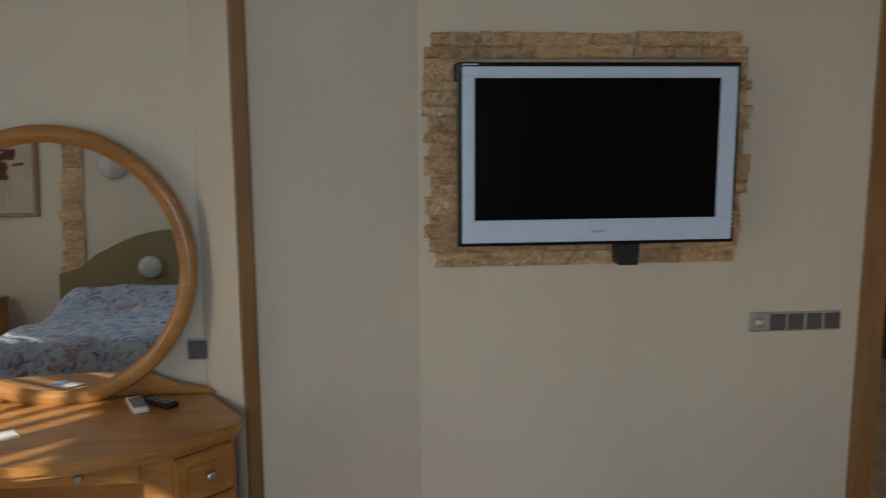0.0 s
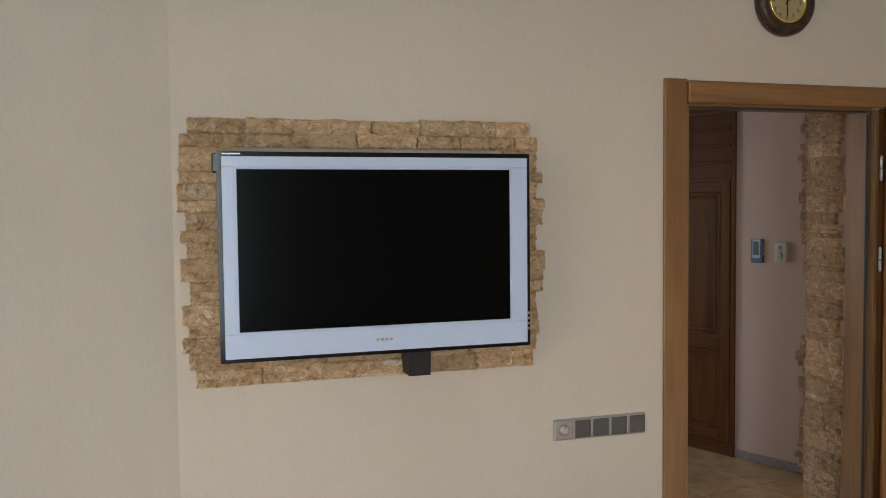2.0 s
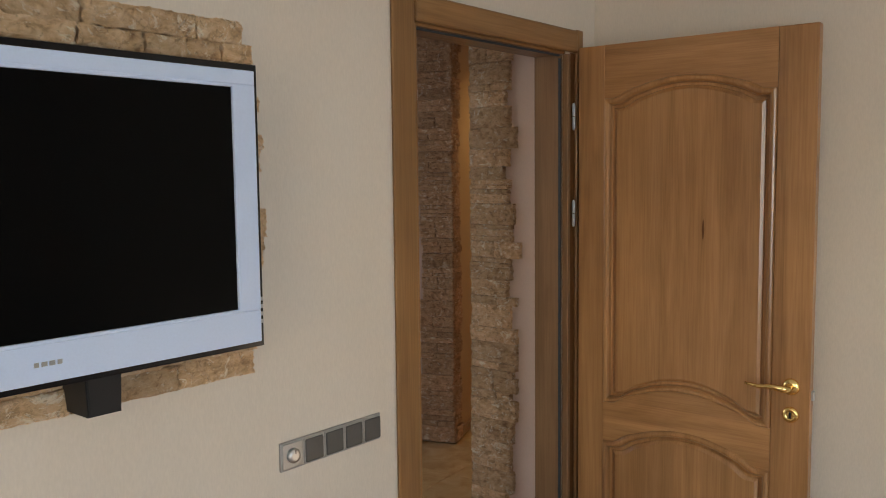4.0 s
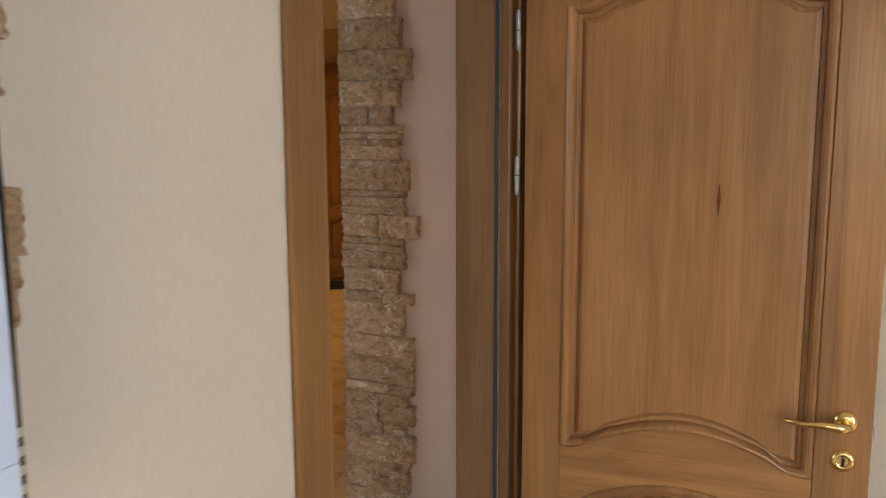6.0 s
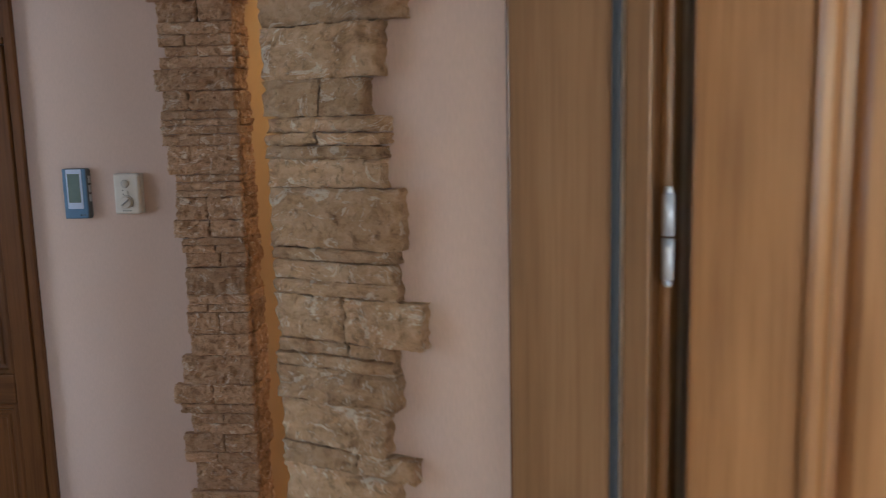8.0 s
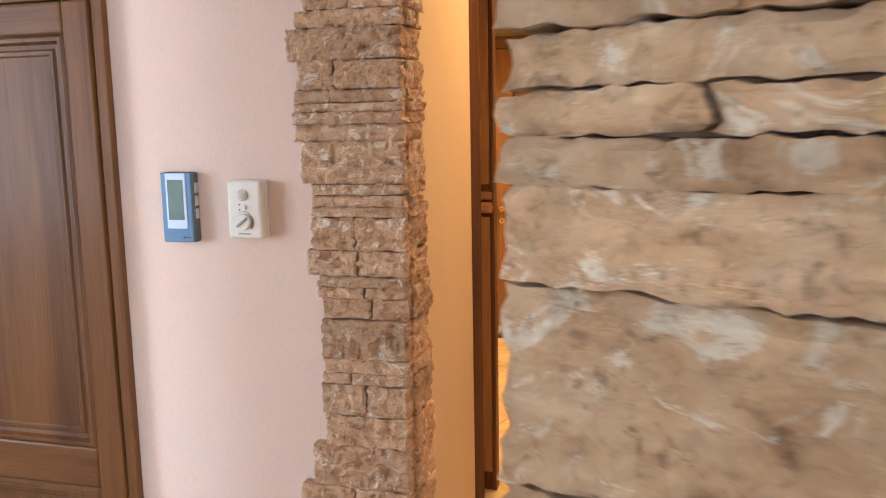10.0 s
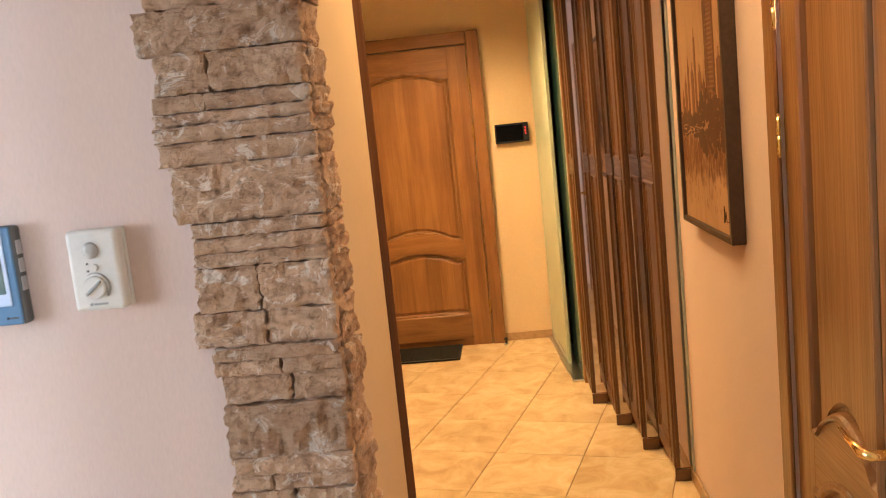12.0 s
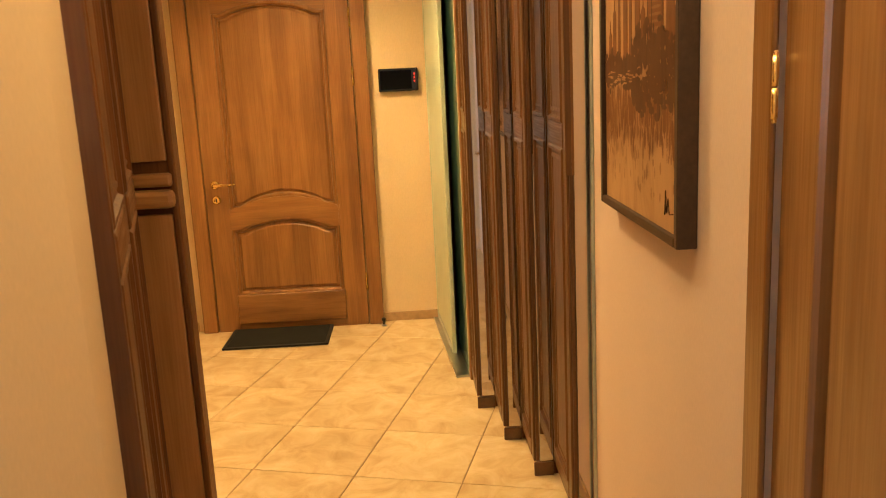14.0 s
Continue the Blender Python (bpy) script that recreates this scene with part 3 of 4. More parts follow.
casing(door2, -0.006, 0.906, 2.06, 0.085, -0.064, -0.001, FIR, FIR_X)
lever(door2, 0.062, 0.892, 1, y=-0.054)
for hz in (0.27, 1.475, 1.80):
    hinge(door2, 0.902, hz, 0.095, BRASS, -0.058)

# narrow corridor door
door3 = thing("door_3", cpose(6.005, 2.09, 0, 180), "closed red-brown narrow wooden door with brass hinges", "door", kind="structure")
panelled_leaf(door3, 0.60, 2.02, 0.04, FIR, FIR_X, 0.115, (0.74, 1.86, 0.085, 0.05), (0.2, 0.61, 0.0, 0.075))
for o in door3.children:
    o.location.y = 0.004
lever(door3, 0.535, 0.86, -1, y=0.004)
casing(door3, -0.005, 0.602, 2.03, 0.075, -0.012, -0.001, FIR, FIR_X)
for hz in (0.3, 1.425, 1.72):
    hinge(door3, -0.002, hz, 0.09, BRASS, 0.0)

# ---- stonework ----


def stone_block(name, w, h, d, parent, material, m, rough=0.010, seed=0):
    """One split-faced stone: x 0..w, face at y = -d, z 0..h, with a broken front and uneven edges."""
    rnd = random.Random(seed)
    nx, nz = max(6, min(30, int(w / 0.0065))), max(4, min(15, int(h / 0.006)))
    bm = bmesh.new()
    off = Vector((rnd.uniform(0, 90), rnd.uniform(0, 90), rnd.uniform(0, 90)))
    grid = []
    for j in range(nz + 1):
        row = []
        for i in range(nx + 1):
            x, z = w * i / nx, h * j / nz
            edge_x, edge_z = i in (0, nx), j in (0, nz)
            bend = 0.35 * noise.noise(Vector((x * 14, z * 14, 5)) + off)
            k = noise.noise(Vector((x * 18, z * 26, bend)) + off) * 0.8
            k += 0.75 - 1.5 * abs(noise.noise(Vector((x * 34 + bend, z * 44 - bend, 3)) + off))
            k += 0.5 * noise.noise(Vector((x * 85, z * 95, 9)) + off)
            y = -d - rough * (0.72 * k - 0.2) + (0.003 if edge_x or edge_z else 0)
            if edge_x:
                x += rnd.uniform(-0.004, 0.002) * (1 if i else -1)
            if edge_z:
                z += rnd.uniform(-0.0025, 0.0) * (1 if j else -1)
            z += 0.0035 * noise.noise(Vector((x * 26, 0, 7)) + off) * (z / h) * (0.4 if h < 0.04 else 1.0)
            row.append(bm.verts.new((x, y, z)))
        grid.append(row)
    for j in range(nz):
        for i in range(nx):
            bm.faces.new((grid[j][i], grid[j][i + 1], grid[j + 1][i + 1], grid[j + 1][i]))
    rim = grid[0] + [grid[j][nx] for j in range(1, nz + 1)] + [grid[nz][i] for i in range(nx - 1, -1, -1)] + [grid[j][0] for j in range(nz - 1, 0, -1)]
    back = [bm.verts.new((v.co.x, -0.0005, v.co.z)) for v in rim]
    n = len(rim)
    for i in range(n):
        bm.faces.new((rim[i], rim[(i + 1) % n], back[(i + 1) % n], back[i]))
    ob = part(name, bm, material, parent)
    ob.matrix_local = m
    return ob


# stone surround of the television
surround = thing("stone_surround", pose(0, 3.235, 0), "rough sandstone cladding framing the wall television", "stone cladding", kind="structure")
rnd = random.Random(4)


def course(x0, x1, z, h, d, low=0.13, high=0.27):
    x = x0
    while x < x1 - 0.03:
        w = min(rnd.uniform(low, high), x1 - x)
        if x1 - x - w < 0.045:
            w = x1 - x
        stone_block("stone", w - 0.002, h + 0.002 + rnd.uniform(-0.002, 0.006), d + rnd.uniform(-0.004, 0.006), surround, STONE, Matrix.Translation((x, 0, z)), 0.009, rnd.random())
        x += w


course(0.03, 1.09, 1.885, 0.045, 0.024)
course(0.005, 1.115, 1.845, 0.040, 0.020, 0.08, 0.2)
course(0.04, 1.10, 1.145, 0.052, 0.024)
course(0.02, 1.115, 1.197, 0.050, 0.020, 0.08, 0.2)
for side in (0, 1):
    z = 1.248
    for h in (0.045, 0.035, 0.058, 0.04, 0.03, 0.066, 0.046, 0.036, 0.052, 0.034, 0.05, 0.034, 0.072):
        h = min(h, 1.844 - z)
        if h < 0.012:
            break
        jut = rnd.choice((0.0, 0.006, 0.022, 0.03))
        if side == 0:
            stone_block("stone", 0.16 - jut, h + 0.002, 0.022 + rnd.uniform(-0.004, 0.006), surround, STONE, Matrix.Translation((jut - 0.003, 0, z)), 0.010, rnd.random())
        else:
            stone_block("stone", 0.145 - jut, h + 0.002, 0.022 + rnd.uniform(-0.004, 0.006), surround, STONE, Matrix.Translation((0.995, 0, z)), 0.010, rnd.random())
        z += h


def stone_column(name, m, rows, wide, side_m, side_wide, material, label, flip, seed):
    """Courses of cladding on two faces of a corner. rows: (bottom, height, extra width). Local x runs away from the corner on the front face."""
    col = thing(name, m, label, "stone cladding", kind="structure")
    r = random.Random(seed)
    for z, h, extra in rows:
        w = wide + extra
        split = r.random() < 0.4 and h < 0.07
        cuts = [0, w * r.uniform(0.35, 0.65), w] if split else [0, w]
        d = 0.024 + r.uniform(-0.003, 0.007)
        for a, b in zip(cuts, cuts[1:]):
            lo = a - (0.022 if a == 0 else 0)
            mm = Matrix.Translation((lo, 0, z)) if not flip else Matrix.Translation((-b, 0, z))
            stone_block("stone", b - lo - 0.0015, h + 0.001, d, col, material, mm, 0.008 if h < 0.05 else 0.011, r.random())
        sw = side_wide + r.uniform(-0.018, 0.018)
        mm = side_m @ (Matrix.Translation((-sw, 0, z)) if not flip else Matrix.Translation((0, 0, z)))
        stone_block("stone", sw - 0.001, h + 0.001, 0.022 + r.uniform(-0.003, 0.009), col, material, mm, 0.012, r.random())
    return col


def fill_rows(known, top, seed):
    """Continue the measured courses down to the floor and up to the top."""
    r = random.Random(seed)
    rows = list(known)
    z = min(k[0] for k in known)
    while z > 0.02:
        h = min(r.choice((0.03, 0.034, 0.062, 0.085, 0.095)), z)
        z -= h
        rows.append((z, h, r.choice((-0.02, 0.0, 0.0, 0.012, 0.03))))
    z = max(k[0] + k[1] for k in known)
    while z < top - 0.012:
        h = min(r.choice((0.03, 0.034, 0.062, 0.085, 0.095)), top - z)
        rows.append((z, h, r.choice((-0.02, 0.0, 0.0, 0.012, 0.03))))
        z += h
    return rows


def rows_from(levels):
    return [(b, a - b, e) for (a, e), (b, _) in zip(levels, levels[1:])]


rows_a = rows_from([(1.697, -0.005), (1.624, -0.03), (1.573, 0.0), (1.551, 0.0), (1.533, -0.005), (1.514, -0.008), (1.474, 0.018), (1.388, 0.008), (1.369, 0.005), (1.341, 0.01), (1.318, 0.048), (1.251, 0.0), (1.231, 0.0), (1.211, 0.005), (1.160, -0.015), (1.09, 0)])
rows_b = rows_from([(1.73, 0.02), (1.666, 0.0), (1.608, 0.012), (1.582, 0.013), (1.563, 0.012), (1.539, 0.013), (1.504, -0.002), (1.418, -0.022), (1.396, -0.024), (1.372, -0.02), (1.350, -0.018), (1.281, -0.005), (1.227, -0.03), (1.205, -0.03), (1.181, -0.036), (1.136, -0.033), (1.052, -0.036), (1.02, -0.03), (0.995, -0.028), (0.928, -0.035), (0.86, 0)])
# pier by the bedroom door: front face looks to -x, local x runs back from the corner towards the door
stone_column("stone_corner", pose(2.715, 3.81, 0, 0, 0, -90), fill_rows(rows_a, HALL_H - 0.01, 3), 0.18, pose(0, 0, 0, 0, 0, -90), 0.07, STONE_B, "rough stone cladding round the hall corner by the bedroom door", False, 11)
stone_column("stone_corner", cpose(5.21, 3.03, 0, -90), fill_rows(rows_b, HALL_H - 0.01, 5), 0.205, pose(0, 0, 0, 0, 0, 90), 0.11, STONE_C, "rough brown stone cladding round the corridor corner", True, 12)

# ---- bedroom things ----


def television():
    tv = thing("television", pose(0.105, 3.10, 1.233), "silver-white framed black flat television on the stone surround", "television")
    w, h = 0.935, 0.594
    part("back_shell", box(0.004, w - 0.004, 0.006, 0.075, 0.004, h - 0.004, 0.012), BLACK, tv)
    part("edge", prism([(0, 0), (w, 0), (w, h), (0, h)], 0.0, 0.03, 0.004), BLACK, tv, "thin gloss black edge")
    x0, x1, z0, z1 = 0.046, 0.873, 0.080, 0.551
    for nm, bx in (("frame_bar", (0.013, x0, z0, z1)), ("frame_bar", (x1, w - 0.012, z0, z1)), ("frame_bar", (0.013, w - 0.012, 0.012, z0)), ("frame_bar", (0.013, w - 0.012, z1, h - 0.014))):
        part(nm, box(bx[0], bx[1], -0.006, 0.002, bx[2], bx[3], 0.002), WHITE, tv, "pale silver-white frame")
    for a, b, c, d in ((x0 - 0.001, x0 + 0.007, z0, z1), (x1 - 0.007, x1 + 0.001, z0, z1)):
        part("inner_lip", box(a, b, -0.008, 0.0, c, d, 0.002), WHITE, tv)
    for c, d in ((z0 - 0.001, z0 + 0.007), (z1 - 0.007, z1 + 0.001)):
        part("inner_lip", box(x0, x1, -0.008, 0.0, c, d, 0.002), WHITE, tv)
    part("screen", box(x0 + 0.004, x1 - 0.004, -0.002, 0.004, z0 + 0.004, z1 - 0.004), SCREEN, tv, "switched-off black screen")
    for k, bw in enumerate((0.008, 0.010, 0.010, 0.008)):
        cross(bw, 0.008, 0.447 + k * 0.0135, 0.046, -0.0062, "maker_mark", tv, TITAN)
    cross(0.05, 0.004, 0.04, h - 0.007, -0.0002, "maker_mark", tv, TITAN)
    for k in range(4):
        part("side_button", box(w - 0.009, w - 0.003, -0.001, 0.002, 0.05 + 0.016 * k, 0.058 + 0.016 * k), TITAN, tv)
    part("bracket", prism([(0.552, -0.078), (0.618, -0.078), (0.622, 0.02), (0.548, 0.02)], 0.03, 0.132, 0.003), MATT, tv, "black wall bracket")
    part("speaker_hook", box(-0.012, 0.004, 0.01, 0.03, h - 0.06, h - 0.004, 0.004), BLACK, tv)


television()


def switch_strip():
    sw = thing("switch_panel", pose(1.174, 3.235, 0.882), "grey metallic five-gang switch panel on cream wallpaper", "switch")
    part("back_plate", box(0, 0.345, -0.008, -0.001, 0, 0.072, 0.003), TITAN, sw)
    for k in range(5):
        x = 0.004 + k * 0.0685
        part("surround", box(x, x + 0.064, -0.011, -0.004, 0.004, 0.068, 0.003), TITAN, sw)
        if k:
            part("rocker", box(x + 0.003, x + 0.061, -0.0145, -0.010, 0.007, 0.065, 0.003), DARKGREY, sw)
        else:
            knob = part("dimmer_knob", moved(lathe([(0.019, 0), (0.018, 0.008), (0.016, 0.011), (0.010, 0.012)], 24, 'Y'), Matrix.Translation((x + 0.032, -0.010, 0.036))), STEEL, sw, "round satin dimmer knob")
            part("knob_mark", box(x + 0.031, x + 0.033, -0.0235, -0.021, 0.042, 0.050), MATT, knob)


switch_strip()


def clock():
    ck = thing("wall_clock", pose(2.07, 3.234, 2.377), "round bronze-framed wall clock with a pale gold dial", "clock")
    bronze = plain("dark_bronze_marbled", (0.075, 0.045, 0.03), 0.3, 0.4, 35, 0.6)
    gold = plain("pale_gold_dial", (0.50, 0.42, 0.22), 0.4, 0.2, 60, 0.1)
    part("rim", lathe([(0.118, 0.001), (0.118, 0.02), (0.110, 0.036), (0.092, 0.040), (0.078, 0.030), (0.072, 0.018)], 48, 'Y'), bronze, ck, "dark bronze marbled rim")
    part("bezel", lathe([(0.076, 0.02), (0.077, 0.034), (0.070, 0.036), (0.068, 0.022)], 48, 'Y'), BRASS, ck)
    part("dial", lathe([(0.069, 0.018), (0.069, 0.0235)], 48, 'Y'), gold, ck)
    for k in range(12):
        a = radians(90 - 30 * k)
        writing(str(k or 12), 0.017, pose(0.055 * math.cos(a), -0.0245, 0.055 * math.sin(a), 90), MATT, ck, "numeral")
    for ang, ln, wd in ((178, 0.05, 0.004), (40, 0.036, 0.005)):
        part("pointer", moved(box(-wd / 2, wd / 2, -0.027, -0.0255, -0.008, ln), Matrix.Rotation(radians(ang), 4, 'Y')), MATT, ck)


clock()


def socket(name, m, label, gangs=1):
    so = thing(name, m, label, "switch")
    part("plate", box(0, 0.075, -0.010, -0.001, 0, 0.075, 0.004), TITAN, so)
    part("rocker", box(0.007, 0.068, -0.015, -0.009, 0.007, 0.068, 0.004), DARKGREY, so)


socket("light_switch", pose(-0.80, 3.20, 0.852), "single grey metallic switch above the dressing table")
socket("light_switch", cpose(9.76, 4.055, 0.87, -90), "single satin switch plate beside the front door")


def dressing_table():
    dt = thing("dressing_table", pose(-1.2, 3.19, 0), "amber wooden dressing table with drawers and curved top", "dressing table")
    # the top: straight back, bowed front, clipped ends
    edge = [(-0.64, -0.02), (0.40, -0.02), (0.475, -0.03), (0.62, -0.285), (0.615, -0.34), (0.45, -0.49)]
    for i in range(11):
        s = i / 10
        edge.append((0.42 - 0.84 * s, -0.51 - 0.10 * math.sin(math.pi * s)))
    edge += [(-0.45, -0.49), (-0.64, -0.32)]
    top = slab(edge, 0.722, 0.75)
    bmesh.ops.bevel(top, geom=top.edges[:], offset=0.007, segments=3, affect='EDGES')
    part("tabletop", top, DESKWOOD, dt)
    part("top_moulding", slab([(x * 0.975, y * 0.975 - 0.003) for x, y in edge], 0.706, 0.7215), DESKWOOD, dt)
    ped = [(0.40, -0.03), (0.455, -0.04), (0.59, -0.285), (0.585, -0.325), (0.44, -0.465), (0.36, -0.47), (0.36, -0.03)]
    part("pedestal", slab(ped, 0.06, 0.705), DESKWOOD, dt)
    part("pedestal", slab([(-x, y) for x, y in ped][::-1], 0.06, 0.705), DESKWOOD, dt)
    part("plinth", slab([(x * 0.97, y * 0.97) for x, y in ped], 0, 0.059), DESKWOOD, dt)
    part("plinth", slab([(-x * 0.97, y * 0.97) for x, y in ped][::-1], 0, 0.059), DESKWOOD, dt)
    for sx in (1, -1):
        for z0, z1 in ((0.555, 0.695), (0.40, 0.545), (0.24, 0.39), (0.075, 0.23)):
            m = pose(0.440 * sx, -0.466, 0, 0, 0, 44.0 * sx)
            x0, x1 = (0.0, 0.202) if sx > 0 else (-0.202, 0.0)
            dr = part("drawer_front", moved(prism([(x0 + 0.004, z0), (x1 - 0.004, z0), (x1 - 0.004, z1), (x0 + 0.004, z1)], -0.018, -0.001, 0.004), m), DESKWOOD, dt)
            part("field", moved(prism([(x0 + 0.035, z0 + 0.03), (x1 - 0.035, z0 + 0.03), (x1 - 0.035, z1 - 0.03), (x0 + 0.035, z1 - 0.03)], -0.024, -0.017, 0.005), m), DESKWOOD, dr)
            xm = (x0 + x1) / 2
            part("knob", moved(lathe([(0.005, 0), (0.005, 0.01), (0.013, 0.016), (0.014, 0.022), (0.008, 0.027)], 20, 'Y'), m @ Matrix.Translation((xm, -0.023, (z0 + z1) / 2))), STEEL, dr, "silver round knob")
    apron = part("apron_drawer", box(-0.358, 0.358, -0.50, -0.48, 0.645, 0.704, 0.004), DESKWOOD, dt)
    part("knob", moved(lathe([(0.005, 0), (0.005, 0.01), (0.013, 0.016), (0.014, 0.022), (0.008, 0.027)], 20, 'Y'), Matrix.Translation((0.20, -0.50, 0.672))), STEEL, apron, "silver round knob")
    part("back_panel", box(-0.358, 0.358, -0.05, -0.03, 0.1, 0.70), DESKWOOD, dt)
    # backboard under the mirror with sloping shoulders
    pts = [(-0.50, 0.751), (0.50, 0.751), (0.47, 0.765), (0.38, 0.785), (0.30, 0.815), (0.22, 0.87), (-0.22, 0.87), (-0.30, 0.815), (-0.38, 0.785), (-0.47, 0.765)]
    part("backboard", prism(pts, -0.045, -0.02, 0.004), DESKWOOD, dt)


dressing_table()


def round_mirror():
    mr = thing("round_mirror", pose(-1.192, 3.124, 1.187, -3.0, 0, 0), "round mirror in a wide amber wooden frame", "mirror")
    ring = lathe([(0.448, -0.012), (0.452, 0.004), (0.444, 0.014), (0.420, 0.018), (0.402, 0.012), (0.398, 0.002)], 72, 'Y')
    part("frame", ring, DESKWOOD, mr)
    part("mirror_glass", lathe([(0.397, 0.001), (0.397, 0.0195 - 0.014)], 72, 'Y'), MIRROR, mr, "clear silvered mirror glass")


round_mirror()


def remote(name, m, material, label):
    rc = thing(name, m, label, "remote control")
    part("case", box(-0.024, 0.024, -0.07, 0.07, 0, 0.016, 0.005), material, rc)
    for i in range(3):
        for j in range(5):
            part("button", box(-0.016 + i * 0.0125, -0.009 + i * 0.0125, -0.05 + j * 0.02, -0.041 + j * 0.02, 0.0155, 0.0185), MATT if material is not MATT else TITAN, rc)


remote("remote_control", pose(-0.93, 3.03, 0.751, 0, 0, 25), IVORY, "pale grey remote control on the dressing table")
remote("remote_control", pose(-0.865, 3.05, 0.751, 0, 0, 50), MATT, "black remote control on the dressing table")
leaflet = thing("leaflet", pose(-1.27, 2.80, 0.751, 0, 0, 35), "small blue and white leaflet on the dressing table", "paper")
part("sheet", box(-0.06, 0.06, -0.04, 0.04, 0, 0.002), IVORY, leaflet)
part("print_bar", box(-0.05, 0.0, -0.03, 0.03, 0.002, 0.003), BLUE, leaflet)


def bed():
    bd = thing("bed", pose(-1.75, -1.19, 0), "bed with olive padded headboard and printed bedding", "bed")
    part("bed_frame", box(-0.85, 0.85, 0.10, 2.12, 0.08, 0.34, 0.02), DESKWOOD, bd)
    pts = [(-0.9, 0.1), (0.9, 0.1), (0.9, 0.86)]
    pts += [(0.9 - 1.8 * i / 24, 0.86 + 0.34 * arch(-1 + 2 * i / 24)) for i in range(25)] + [(-0.9, 0.86)]
    part("headboard", prism(pts, 0.005, 0.09, 0.02), FABRIC, bd, "olive padded headboard with a curved top")
    bm = bmesh.new()
    nx, ny = 30, 36
    rows = []
    for j in range(ny + 1):
        row = []
        for i in range(nx + 1):
            x, y = -0.9 + 1.8 * i / nx, 0.11 + 2.06 * j / ny
            edge = min(i, nx - i) / 4.0
            drop = 0 if edge >= 1 else (1 - edge) ** 2 * 0.42
            enddrop = 0 if ny - j >= 4 else (1 - (ny - j) / 4) ** 2 * 0.42
            pillow = 0.16 * math.exp(-((y - 0.42) / 0.22) ** 2)
            z = 0.62 + pillow + 0.03 * noise.noise(Vector((x * 3, y * 3, 1))) + 0.02 * noise.noise(Vector((x * 9, y * 7, 4))) - drop - enddrop
            row.append(bm.verts.new((x, y, z)))
        rows.append(row)
    for j in range(ny):
        for i in range(nx):
            bm.faces.new((rows[j][i], rows[j][i + 1], rows[j + 1][i + 1], rows[j + 1][i])).smooth = True
    part("bedding", bm, PRINT, bd, "white bedding with blue-grey print")
    part("mattress", box(-0.70, 0.70, 0.12, 1.90, 0.34, 0.52, 0.05), IVORY, bd)


bed()


def chest():
    ch = thing("chest_of_drawers", pose(-3.32, -1.17, 0), "olive-brown bedside chest of drawers beside the bed", "chest of drawers")
    part("carcass", box(-0.24, 0.24, 0, 0.40, 0.0, 0.66, 0.006), DESKWOOD, ch)
    part("top", box(-0.26, 0.26, 0, 0.43, 0.661, 0.69, 0.008), DESKWOOD, ch)
    for k in range(3):
        z = 0.05 + k * 0.2
        dr = part("drawer_front", box(-0.22, 0.22, 0.401, 0.418, z, z + 0.185, 0.005), DESKWOOD, ch)
        part("knob", moved(lathe([(0.012, 0), (0.013, 0.02)], 16, 'Y'), pose(0, 0.418, z + 0.09, 0, 0, 180)), STEEL, dr)


chest()
picture2 = thing("framed_picture", pose(-3.25, -1.198, 1.35, 0, 0, 0), "pale painting with a dark red tree above the chest", "picture")
part("canvas", box(-0.40, 0.40, 0.003, 0.018, 0, 0.75), CREAM_CANVAS, picture2)
for bx in ((-0.43, -0.40, -0.03, 0.78), (0.40, 0.43, -0.03, 0.78), (-0.40, 0.40, -0.03, 0.0), (-0.40, 0.40, 0.75, 0.78)):
    part("frame_bar", box(bx[0], bx[1], 0.002, 0.032, bx[2], bx[3], 0.004), CASE, picture2)
rb = random.Random(9)
blob = bmesh.new()
for k in range(40):
    a, r0 = rb.uniform(0, 6.28), 0.17 * math.sqrt(rb.random())
    cx, cz, s = 0.12 + r0 * math.cos(a) * 1.1, 0.40 + r0 * math.sin(a), rb.uniform(0.02, 0.05)
    box(cx - s, cx + s, 0.018, 0.0195 + 0.0002 * k / 40, cz - s * 0.5, cz + s * 0.5, 0, blob)
part("painted_tree", blob, plain("dark_red_paint", (0.10, 0.02, 0.014), 0.6), picture2)
strip = thing("stone_strip", pose(-2.56, -1.2, 0, 0, 0, 180), "upright strip of rough stone cladding beside the headboard", "stone cladding", kind="structure")
z = 0.66
while z < BED_H - 0.12:
    h = rnd.choice((0.06, 0.08, 0.11))
    stone_block("stone", 0.17 + rnd.uniform(-0.02, 0.03), h - 0.002, 0.024, strip, STONE, Matrix.Translation((rnd.uniform(-0.1, -0.08), 0, z)), 0.012, rnd.random())
    z += h


def wall_lamp():
    wl = thing("wall_lamp", pose(-2.22, -1.198, 1.74, 0, 0, 180), "round white wall lamp above the headboard", "wall lamp")
    part("back_plate", lathe([(0.07, 0.0), (0.07, 0.012), (0.06, 0.016)], 28, 'Y'), STEEL, wl)
    part("shade", lathe([(0.125, 0.017), (0.128, 0.03), (0.11, 0.06), (0.06, 0.085), (0.01, 0.092)], 32, 'Y'), LAMPGLASS, wl, "milky glass shade")


wall_lamp()
cushion = thing("cushion", pose(-1.93, -1.06, 0.90, 8, 0, 180), "small round pale cushion leaning on the headboard", "cushion")
part("cover", lathe([(0.02, -0.035), (0.07, -0.028), (0.095, 0.0), (0.07, 0.028), (0.02, 0.035)], 28, 'Y'), LAMPGLASS, cushion)


